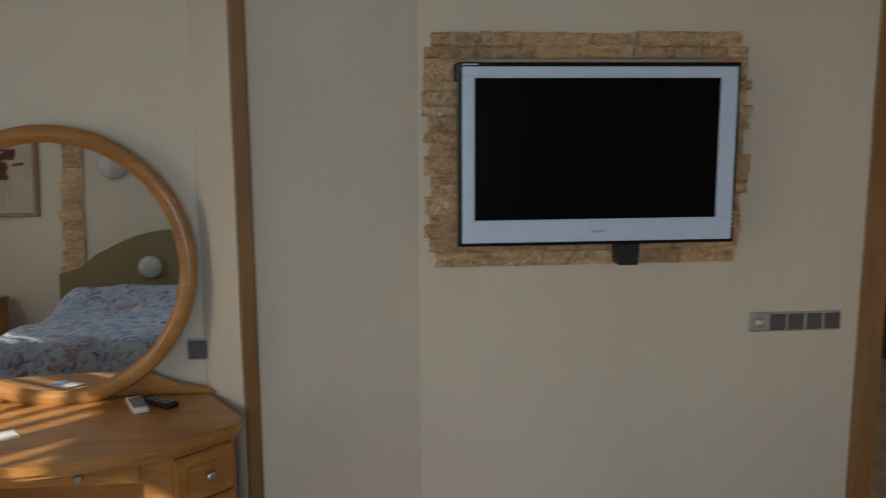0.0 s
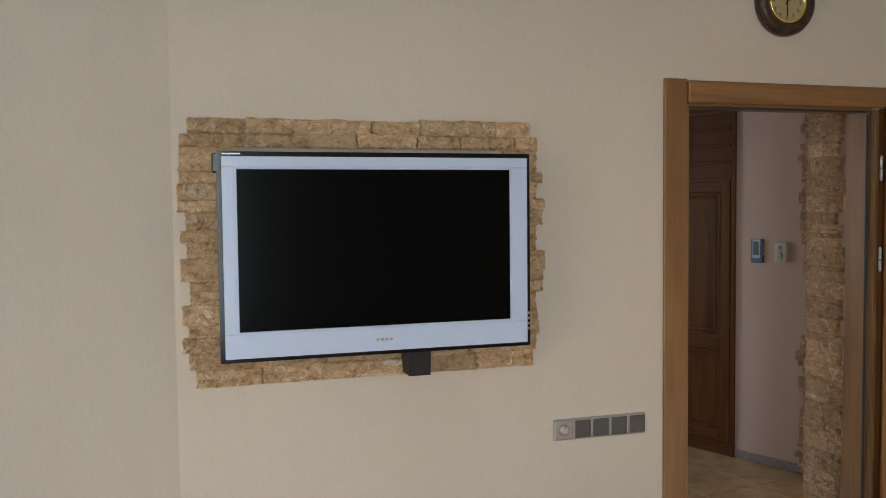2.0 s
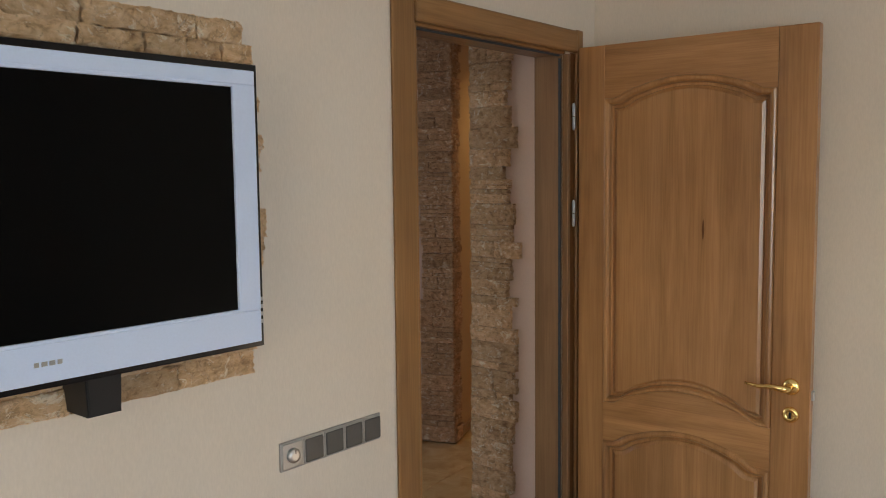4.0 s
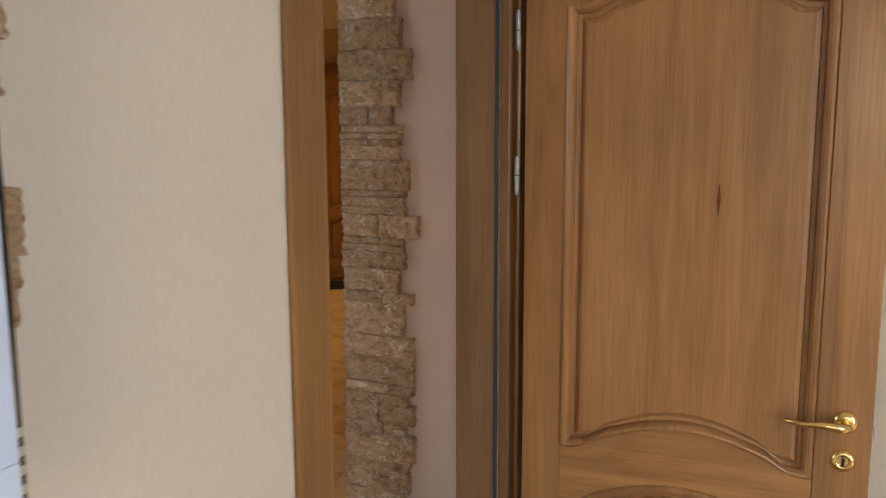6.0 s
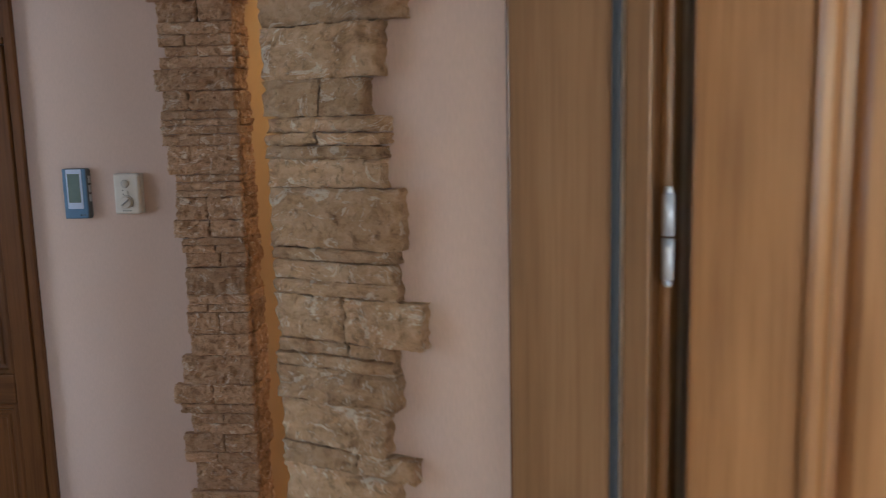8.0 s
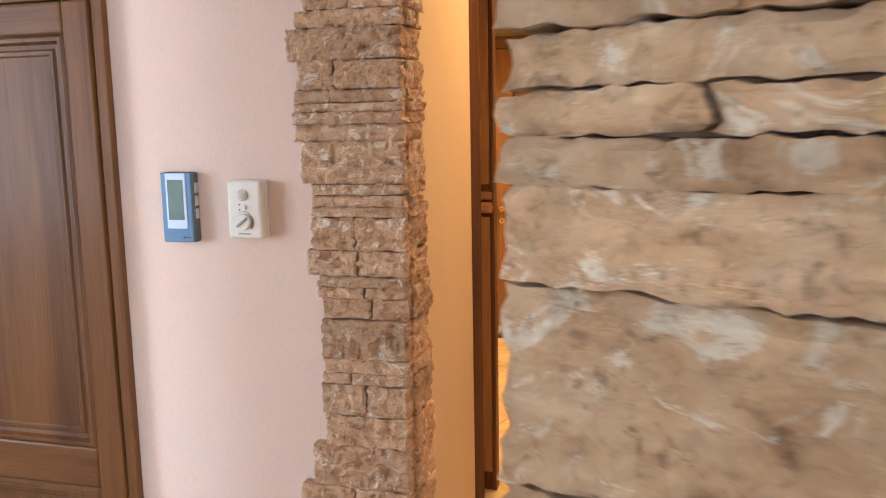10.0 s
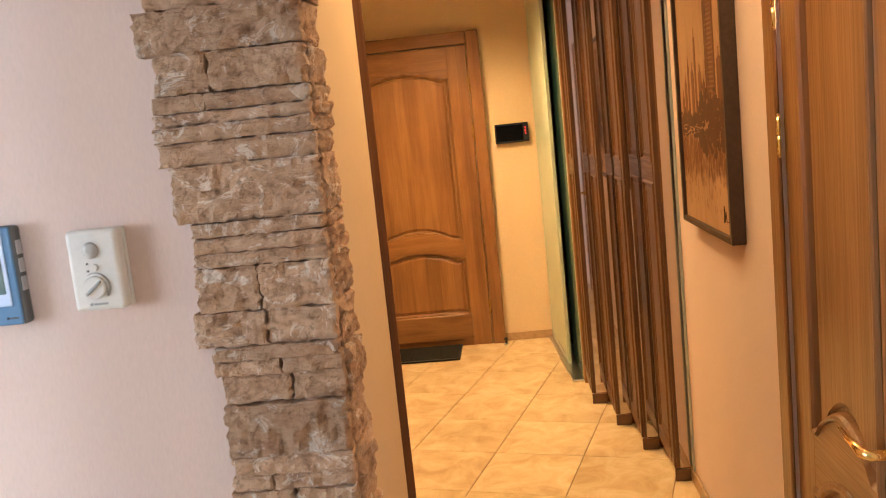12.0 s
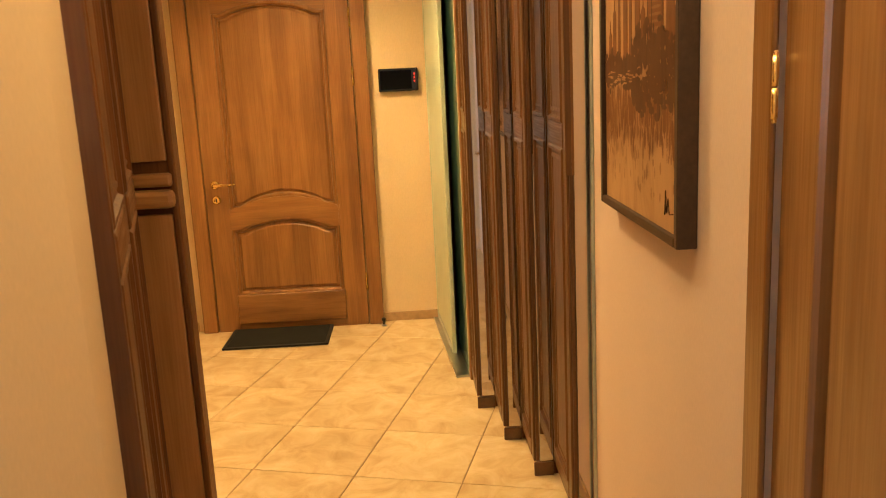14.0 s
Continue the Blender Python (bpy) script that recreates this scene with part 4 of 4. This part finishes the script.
def bedroom_window():
    wn = thing("window_1", pose(-3.74, 0.55, 0), "white framed bedroom window with upright blind slats", "window", kind="structure")
    for y0, y1, z0, z1 in ((-1.34, -1.27, 0.755, 2.395), (1.27, 1.34, 0.755, 2.395), (-0.035, 0.035, 0.825, 2.325), (-1.27, 1.27, 0.755, 0.825), (-1.27, 1.27, 2.325, 2.395)):
        part("window_frame", box(-0.03, 0.03, y0, y1, z0, z1, 0.004), IVORY, wn)
    for k in range(22):
        y = -1.24 + k * 0.118
        part("blind_slat", moved(box(-0.045, 0.045, -0.002, 0.002, 0.80, 2.36), Matrix.Translation((0.10, y, 0)) @ Matrix.Rotation(radians(14), 4, 'Z')), IVORY, wn)


bedroom_window()


# Invented frame, out of view, round the added fill light.
def balcony_window():
    wn = thing("added_window", pose(-0.30, -1.27, 0), "unseen white window frame added round the back fill light", "window", kind="structure")
    for x0, x1, z0, z1 in ((-0.55, -0.49, 0.605, 2.395), (0.49, 0.55, 0.605, 2.395), (-0.489, 0.489, 0.605, 0.675), (-0.489, 0.489, 2.325, 2.395)):
        part("window_frame", box(x0, x1, -0.03, 0.03, z0, z1, 0.004), IVORY, wn)


balcony_window()

# ---- hall things ----


def thermostat():
    th = thing("thermostat", cpose(5.21, 3.566, 1.291, -90), "blue-grey wall thermostat with a small display", "thermostat")
    part("back_shell", box(0.001, 0.078, -0.024, -0.001, 0, 0.153, 0.006), DARKGREY, th, "dark grey plastic shell")
    part("front_cover", box(0.0, 0.074, -0.029, -0.0241, 0.001, 0.152, 0.003), BLUE, th)
    part("bezel", box(0.013, 0.062, -0.0315, -0.0285, 0.031, 0.1505, 0.001), WHITE, th, "pale blue bezel")
    part("display", box(0.018, 0.056, -0.0325, -0.031, 0.050, 0.137, 0.0005), LCD, th, "grey liquid crystal display")
    for k in range(3):
        part("side_button", box(0.0770, 0.0790, -0.021, -0.008, 0.052 + k * 0.028, 0.074 + k * 0.028, 0.001), STEEL, th)
    part("maker_mark", box(0.049, 0.0525, -0.0298, -0.0288, 0.010, 0.0135), MATT, th)
    part("maker_mark", box(0.054, 0.068, -0.0298, -0.0288, 0.0105, 0.013), DARKGREY, th)


thermostat()


def fan_control():
    fc = thing("fan_controller", cpose(5.21, 3.404, 1.304, -90), "white plastic wall controller with a round dial", "thermostat")
    part("base_plate", box(0.003, 0.081, -0.008, -0.001, 0.001, 0.122, 0.002), IVORY, fc)
    part("case", box(0, 0.080, -0.034, -0.0081, 0, 0.123, 0.007, segs=3), IVORY, fc)
    d1 = part("dial", moved(lathe([(0.0175, 0), (0.0172, 0.006), (0.0155, 0.008)], 28, 'Y'), Matrix.Translation((0.038, -0.0338, 0.036))), IVORY, fc, "round white dial with a slanted grip")
    part("dial_grip", moved(box(-0.0155, 0.0155, -0.0455, -0.041, -0.0022, 0.0022, 0.001), Matrix.Translation((0.038, 0, 0.036)) @ Matrix.Rotation(radians(-38), 4, 'Y')), TITAN, d1)
    arc = [(0.038 + 0.0215 * math.cos(radians(a)), -0.0341, 0.036 + 0.0215 * math.sin(radians(a))) for a in range(-40, 121, 10)]
    part("scale_arc", tube(arc, [0.0006 + 0.0016 * (1 - i / 16) for i in range(17)], 8), TITAN, fc, "grey tapering scale arc")
    part("sensor_dome", moved(lathe([(0.0125, 0), (0.0122, 0.003), (0.009, 0.006), (0.004, 0.0075)], 24, 'Y'), Matrix.Translation((0.038, -0.0338, 0.092))), LAMPGLASS, fc, "clear grey sensor dome")
    part("selector", moved(lathe([(0.0055, 0), (0.005, 0.004)], 18, 'Y'), Matrix.Translation((0.041, -0.0338, 0.066))), IVORY, fc)
    for dz in (0.061, 0.072):
        part("indicator", box(0.028, 0.031, -0.0348, -0.0336, dz - 0.0015, dz + 0.0015), MATT, fc)
    part("maker_mark", box(0.025, 0.029, -0.0346, -0.0336, 0.008, 0.012), TITAN, fc)
    part("maker_mark", box(0.031, 0.053, -0.0346, -0.0336, 0.0085, 0.0115), TITAN, fc)


fan_control()

SQUARE = [(0.0, 0.0), (0.006, -0.006), (0.014, -0.006), (0.020, 0.004), (0.030, 0.006), (0.034, 0.001), (0.042, 0.001), (0.046, 0.004)]


def tall_cabinet():
    tc = thing("tall_cabinet", cpose(5.20, 4.245, 0, -90), "tall dark walnut kitchen cabinet with open shelf above", "cabinet")
    w = 0.565
    part("side", box(w - 0.03, w, -0.02, -0.001, 0.0, 2.40, 0.004), WALNUT, tc)
    part("side", box(0, 0.02, -0.02, -0.001, 0.0, 2.40, 0.004), WALNUT, tc)
    part("plinth", box(0.021, w - 0.031, -0.012, -0.001, 0, 0.09), WALNUT_X, tc)
    leaf_c = part("door", box(0.024, w - 0.034, -0.010, -0.001, 0.095, 1.815), WALNUT, tc)
    for z0, z1 in ((0.16, 0.70), (0.80, 1.745)):
        part("panel", panel_mesh(0.09, w - 0.10, z0, z1, 0, 0, -0.024, SQUARE, 4), WALNUT, leaf_c)
    for a in ((0.024, 0.09, 0.095, 1.815), (w - 0.10, w - 0.034, 0.095, 1.815)):
        part("stile", box(a[0], a[1], -0.026, -0.010, a[2], a[3], 0.004), WALNUT, leaf_c)
    for a in ((0.095, 0.16), (0.70, 0.80), (1.745, 1.815)):
        part("rail", box(0.0901, w - 0.1001, -0.027, -0.010, a[0], a[1], 0.006), WALNUT_X, leaf_c)
    part("recess_back", box(0.021, w - 0.031, -0.004, -0.001, 1.82, 2.40), WALNUT, tc)
    for z in (1.818, 1.93, 2.04, 2.15, 2.26, 2.37):
        part("shelf", box(0.021, w - 0.031, -0.024, -0.004, z, z + 0.02, 0.003), WALNUT_X, tc)


tall_cabinet()


def corridor_cabinet():
    turn = math.degrees(math.atan2(0.264, 0.92))
    cc = thing("corridor_cabinet", cpose(5.94, 3.066, 0, turn), "tall walnut cabinet with panelled doors along the corridor", "cabinet")
    w = 0.955
    part("body", box(0, w, 0.004, 0.30, 0.0, 2.42), WALNUT, cc)
    part("edge_board", box(-0.02, 0.0, -0.03, 0.06, 0.0, 2.42, 0.003), WALNUT, cc)
    for k in range(2):
        x0, x1 = 0.004 + k * w / 2, (k + 1) * w / 2 - 0.004
        dr = part("door", box(x0, x1, -0.010, 0.003, 0.06, 2.40, 0.003), WALNUT, cc)
        for z0, z1 in ((0.13, 1.19), (1.265, 2.34)):
            part("panel", panel_mesh(x0 + 0.06, x1 - 0.06, z0, z1, 0, 0, -0.022, SQUARE, 4), WALNUT, dr)
        part("stile", box(x0, x0 + 0.06, -0.022, -0.010, 0.06, 2.40, 0.004), WALNUT, dr)
        part("stile", box(x1 - 0.06, x1, -0.022, -0.010, 0.06, 2.40, 0.004), WALNUT, dr)
        part("rail", box(x0 + 0.0605, x1 - 0.0605, -0.028, -0.010, 1.19, 1.265, 0.009), WALNUT_X, dr)
        part("rail", box(x0 + 0.0605, x1 - 0.0605, -0.022, -0.010, 0.06, 0.13, 0.004), WALNUT_X, dr)
        part("rail", box(x0 + 0.0605, x1 - 0.0605, -0.022, -0.010, 2.34, 2.40, 0.004), WALNUT_X, dr)
    en = thing("cabinet_end_panel", cpose(6.88, 3.335, 0, -90), "walnut end panel with a moulded rail beside the cabinet", "cabinet")
    part("board", box(0, 0.125, 0.0, 0.05, 0, 2.42, 0.003), WALNUT, en)
    part("panel", box(0.006, 0.112, -0.008, -0.0005, 0.08, 1.16, 0.004), OAK, en)
    part("panel", box(0.006, 0.112, -0.008, -0.0005, 1.29, 2.38, 0.004), OAK, en)
    part("moulding", box(0.0, 0.126, -0.030, -0.0005, 1.175, 1.222, 0.014), OAK_X, en)
    part("moulding", box(0.0, 0.122, -0.020, -0.0005, 1.228, 1.262, 0.008), OAK_X, en)
    part("edge_bead", box(0.113, 0.131, -0.010, 0.045, 0, 2.42, 0.005), WALNUT, en)


corridor_cabinet()

# stepped wardrobe along the right of the corridor: panelled fronts, mirrored returns over low wooden blocks
STEPS = [(8.316, 2.395), (7.973, 2.315), (7.651, 2.240), (7.300, 2.165)]
far_u = 8.64
for k, (u, v) in enumerate(STEPS):
    u1 = far_u if k == 0 else STEPS[k - 1][0] + 0.002
    inner = STEPS[k + 1][1] if k + 1 < len(STEPS) else 2.09
    w = u1 - u
    wd = thing("wardrobe_unit", cpose(u, v, 0), "tall walnut-brown wardrobe unit with mirrored side strip", "wardrobe", "stepped wardrobe units")
    part("body", box(0.004, w - 0.003, -(v - 2.092), -0.024, 0.0, 2.42), WALNUT, wd)
    fr = part("door", box(0, w - 0.004, -0.022, -0.010, 0.055, 2.42, 0.002), WARD, wd)
    for z0, z1 in ((0.12, 1.225), (1.30, 2.36)):
        pm = panel_mesh(-(w - 0.05), -0.05, z0, z1, 0, 0, 0.0, SQUARE, 4)
        part("panel", moved(pm, Matrix.Rotation(math.pi, 4, 'Z')), WARD, fr)
    part("stile", box(0, 0.05, -0.010, 0.0, 0.055, 2.42, 0.003), WARD, fr)
    part("stile", box(w - 0.05, w - 0.004, -0.010, 0.0, 0.055, 2.42, 0.003), WARD, fr)
    for z0, z1 in ((0.055, 0.12), (1.225, 1.30), (2.36, 2.42)):
        part("rail", box(0.0505, w - 0.0505, -0.010, 0.002, z0, z1, 0.004), WARD_X, fr)
    part("mirror_strip", box(-0.004, 0.0, -(v - inner) + 0.003, -0.023, 0.056, 2.42), TINTED, wd, "narrow tinted mirror side strip")
    if k == len(STEPS) - 1:
        batten = part("edge_batten", box(-0.024, -0.0045, -0.020, 0.006, 1.15, 2.42, 0.002), WARD, wd, "short upper batten along the unit's edge")
        part("light_edge", box(-0.0245, -0.0238, -0.020, -0.012, 1.152, 2.418), FIR, batten)
    part("foot_block", box(-0.012, 0.0, -(v - inner) + 0.002, -0.001, 0.0, 0.052, 0.003), WARD_X, wd)


def sliding_doors():
    sd = thing("sliding_glass_door", cpose(8.66, 2.405, 0, 4.4), "pale green frosted sliding glass doors with grey frames", "sliding door")
    part("post", box(0.0, 0.045, -0.32, -0.005, 0, 2.42, 0.003), FIR, sd, "orange-brown wooden post")
    part("track", box(0.045, 1.09, -0.06, 0.06, 0, 0.012, 0.003), STEEL, sd, "metal floor track")
    dk = part("dark_leaf", box(0.06, 0.45, -0.03, -0.012, 0.014, 2.40), GREENDARK, sd, "dark green glass leaf")
    part("frame_bar", box(0.046, 0.072, -0.036, -0.006, 0.014, 2.40, 0.004), ALU, dk)
    pl = part("pale_leaf", box(0.40, 1.085, 0.012, 0.03, 0.05, 2.38), GREENPALE, sd)
    for a, b in ((0.375, 0.405), (1.06, 1.09)):
        part("frame_bar", box(a, b, 0.010, 0.034, 0.014, 2.40, 0.004), GREENPALE, pl)
    part("frame_bar", box(0.406, 1.059, 0.006, 0.036, 0.014, 0.05, 0.006), ALU, pl)
    part("head", box(0.046, 1.09, -0.06, 0.06, 2.402, 2.468), FIR_X, sd)
    part("lining", box(0.046, 1.09, -0.32, -0.07, 0, 2.468), WALNUT, sd)


sliding_doors()
edge = part("trim_profile", box(-0.008, 0.008, -0.001, 0.008, 0.0, HALL_H - 0.002, 0.003), ALU)
edge.matrix_world = cpose(7.262, 2.091, 0)
tagged(edge, "slim grey-blue metal wall profile beside the wardrobe", "trim", kind="structure")


def city_picture():
    pc = thing("framed_picture", cpose(6.985, 2.09, 1.116, 180), "sepia painting of a riverside city in dark frame", "picture")
    w, h = 0.64, 0.862
    part("canvas", box(0.02, w - 0.02, -0.030, -0.004, 0.02, h - 0.02), CANVAS, pc)
    for a in ((0, 0.02, 0, h), (w - 0.02, w, 0, h)):
        part("frame_bar", box(a[0], a[1], -0.042, -0.001, a[2], a[3], 0.003), DARKFRAME, pc)
    for a in ((0, 0.02), (h - 0.02, h)):
        part("frame_bar", box(0.0201, w - 0.0201, -0.042, -0.001, a[0], a[1], 0.003), DARKFRAME, pc)
    r = random.Random(21)
    y = -0.0305

    def dab(bm, cx, cz, a, h, lift):
        bm.faces.new([bm.verts.new((cx + a * math.cos(k * math.pi / 5), y - lift, cz + h * math.sin(k * math.pi / 5))) for k in range(10)])
    for x, tw, top in ((0.06, 0.025, 0.42), (0.10, 0.03, 0.47), (0.15, 0.02, 0.52), (0.20, 0.035, 0.50), (0.25, 0.022, 0.60), (0.30, 0.04, 0.49), (0.35, 0.03, 0.46), (0.40, 0.11, 0.79), (0.53, 0.05, 0.52), (0.58, 0.03, 0.45)):
        part("painted_tower", prism([(x, 0.36), (x + tw, 0.36), (x + tw, top), (x + tw * 0.6, top + 0.01), (x + tw * 0.5, top + 0.035), (x + tw * 0.4, top + 0.01), (x, top)], y - 0.0004, y + 0.001), PAINT2, pc)
    bands = bmesh.new()
    for k in range(26):
        dab(bands, 0.458 + r.uniform(-0.006, 0.006), 0.42 + k * 0.0138, r.uniform(0.030, 0.046), 0.0032, 0.0008)
    tagged(part("window_dabs", bands, PAINT3, pc), kind="stuff")
    edges = bmesh.new()
    for x in (0.402, 0.432, 0.505):
        for k in range(30):
            dab(edges, x + r.uniform(-0.002, 0.002), 0.40 + k * 0.0131, 0.0028, 0.011, 0.0011)
    tagged(part("tower_outline", edges, PAINT, pc), kind="stuff")
    bank = bmesh.new()
    for k in range(620):
        x = r.uniform(0.026, w - 0.03)
        hump = 0.10 * math.exp(-((x - 0.36) / 0.07) ** 2) + 0.08 * math.exp(-((x - 0.52) / 0.07) ** 2) + 0.03 * math.sin(x * 17) ** 2
        dab(bank, x, 0.335 + r.gauss(0, 0.014) + hump * r.uniform(-0.9, 1.0), r.uniform(0.004, 0.020), r.uniform(0.004, 0.016), 0.001 + 0.0006 * r.random())
    tagged(part("painted_bank", bank, PAINT, pc), kind="stuff")
    glints = bmesh.new()
    for k in range(34):
        dab(glints, r.uniform(0.06, 0.30), 0.322 + r.gauss(0, 0.008), r.uniform(0.008, 0.022), r.uniform(0.001, 0.0022), 0.0019)
    tagged(part("painted_glint", glints, CANVAS, pc), kind="stuff")
    for nm, mat, count, deep in (("painted_reflection", PAINT3, 300, 0.10), ("painted_shadow", PAINT2, 230, 0.055)):
        refl = bmesh.new()
        for k in range(count):
            x = r.uniform(0.026, w - 0.026)
            zc = 0.285 - abs(r.gauss(0, deep))
            dab(refl, x, max(zc, 0.08), r.uniform(0.0015, 0.006), r.uniform(0.015, 0.05) * max(0.3, zc / 0.3), (0.0005 if mat is PAINT3 else 0.0008) + 0.0002 * r.random())
        tagged(part(nm, refl, mat, pc), kind="stuff")
    sig = tube([(0.53, y - 0.001, 0.05), (0.535, y - 0.001, 0.10), (0.54, y - 0.001, 0.055), (0.552, y - 0.001, 0.085), (0.56, y - 0.001, 0.055), (0.585, y - 0.001, 0.06)], 0.0012, 6)
    part("signature", sig, PAINT, pc)


city_picture()


def intercom():
    ic = thing("intercom", cpose(9.76, 2.795, 1.376, -90), "black wall intercom with small red digits", "intercom")
    part("case", box(0, 0.228, -0.035, -0.001, 0, 0.13, 0.006), BLACK, ic)
    part("face", box(0.01, 0.19, -0.037, -0.034, 0.012, 0.118, 0.002), SCREEN, ic)
    for k in range(3):
        part("red_digit", box(0.203, 0.211, -0.0368, -0.0345, 0.05 + k * 0.02, 0.062 + k * 0.02), REDLED, ic)


intercom()
mat_ob = thing("door_mat", cpose(9.345, 3.155, 0.002), "black ribbed door mat before the front door", "door mat")
part("pad", box(0, 0.38, 0, 0.595, 0, 0.008, 0.003), MATFELT, mat_ob)
for a in ((0, 0.02, 0, 0.595), (0.36, 0.38, 0, 0.595), (0.0201, 0.3599, 0, 0.02), (0.0201, 0.3599, 0.575, 0.595)):
    part("rubber_edge", box(a[0], a[1], a[2], a[3], 0.0081, 0.0115, 0.001), MATT, mat_ob)
for k in range(26):
    part("rib", box(0.024 + k * 0.0128, 0.031 + k * 0.0128, 0.022, 0.573, 0.0081, 0.0105), MATFELT, mat_ob)
stopper = thing("door_stopper", cpose(9.66, 2.85, 0.0), "small dark metal door stopper on the tiles", "door stopper")
part("base", lathe([(0.016, 0.0), (0.016, 0.006), (0.008, 0.010)], 20), STEEL, stopper)
part("post", lathe([(0.006, 0.010), (0.006, 0.03), (0.013, 0.032), (0.013, 0.045), (0.009, 0.048)], 20), MATT, stopper)

for u, v, power in DOWNLIGHTS:
    x, y = W(u, v)
    dl = thing("ceiling_spotlight", pose(x, y, HALL_H), "recessed warm ceiling spotlight with a metal ring", "ceiling light", "corridor spotlights")
    part("ring", lathe([(0.045, -0.001), (0.045, -0.008), (0.036, -0.010), (0.034, -0.001)], 28), STEEL, dl)
    part("bulb", lathe([(0.033, -0.0015), (0.033, -0.004)], 24), BULB, dl, "glowing bulb face")


def kitchen():
    for k in range(4):
        cb = thing("base_cabinet", cpose(6.98, 4.66 + k * 0.6, 0), "dark walnut kitchen base cabinet", "cabinet", "kitchen base cabinets")
        part("body", box(0.02, 0.60, -0.298, 0.298, 0.1, 0.86), WALNUT, cb)
        part("plinth", box(0.06, 0.60, -0.298, 0.298, 0, 0.099), WALNUT, cb)
        part("door", box(0, 0.019, -0.29, 0.29, 0.11, 0.85, 0.004), WALNUT, cb)
        part("field", box(-0.008, -0.0005, -0.22, 0.22, 0.18, 0.78, 0.005), WALNUT, cb)
    for k in range(4):
        cb = thing("wall_cabinet", cpose(7.25, 4.66 + k * 0.6, 1.45), "dark walnut kitchen wall cabinet", "cabinet", "kitchen wall cabinets")
        part("body", box(0.02, 0.33, -0.298, 0.298, 0, 0.8), WALNUT, cb)
        part("door", box(0, 0.019, -0.29, 0.29, 0.01, 0.79, 0.004), WALNUT, cb)
        part("field", box(-0.008, -0.0005, -0.22, 0.22, 0.08, 0.72, 0.005), WALNUT, cb)
    wt = thing("worktop", cpose(6.96, 4.35, 0.861), "pale stone kitchen worktop on walnut cabinets", "worktop")
    part("slab", box(0, 0.62, 0.0, 2.45, 0, 0.035, 0.004), IVORY, wt)
    bs = thing("brick_backsplash", cpose(7.6, 6.75, 0.90, -90), "red-brown brick-look kitchen backsplash", "backsplash", kind="structure")
    r = random.Random(5)
    for j in range(9):
        for i in range(11):
            x0 = i * 0.215 + (0.107 if j % 2 else 0)
            ob = part("brick", box(x0, x0 + 0.205, -0.018 - r.uniform(0, 0.004), -0.001, j * 0.06, j * 0.06 + 0.052, 0.003, segs=1), STONE_B, bs)


kitchen()


def kitchen_window():
    x, y = W(3.3, 7.2)
    wn = thing("window_2", pose(x, y, 0, 0, 0, AXIS), "white framed kitchen window", "window", kind="structure")
    for x0, x1, z0, z1 in ((-0.9, -0.83, 0.905, 2.195), (0.83, 0.9, 0.905, 2.195), (-0.03, 0.03, 0.975, 2.125), (-0.829, 0.829, 0.905, 0.975), (-0.829, 0.829, 2.125, 2.195)):
        part("window_frame", box(x0, x1, -0.03, 0.03, z0, z1, 0.004), IVORY, wn)


kitchen_window()

tagged(part("ground", box(-60, 60, -60, 60, -3.2, -3.0), plain("grey_yard", (0.12, 0.12, 0.11), 0.9)), "grey yard outside below the flat", "ground", kind="structure")

# ---- floor tiles ----
PITCH, GRID = 0.415, 6.6
ca, sa = math.cos(radians(GRID)), math.sin(radians(GRID))
ox, oy = W(8.132, 2.798)
tile_me = None
for i in range(-26, 8):
    for j in range(-12, 14):
        x = ox + ((i + 0.5) * ca - (j + 0.5) * sa) * PITCH
        y = oy + ((i + 0.5) * sa + (j + 0.5) * ca) * PITCH
        u, v = x * CA + y * SA, -x * SA + y * CA
        in_corridor = 5.0 < u < 9.95 and 1.95 < v < 4.25
        in_hall = y > 3.5 and u < 5.4 and v > 1.9 and v < 6.2 and x > -0.2
        if not (in_corridor or in_hall):
            continue
        if tile_me is None:
            t0 = part("tile", box(-PITCH / 2 + 0.0018, PITCH / 2 - 0.0018, -PITCH / 2 + 0.0018, PITCH / 2 - 0.0018, -0.0055, 0.0, 0.0012, segs=1), TILE, floor)
            tile_me = t0.data
        else:
            t0 = new("tile", tile_me)
            t0.parent = floor
        t0.matrix_world = pose(x, y, 0, 0, 0, GRID + 90 * ((i * 7 + j * 3) % 4))
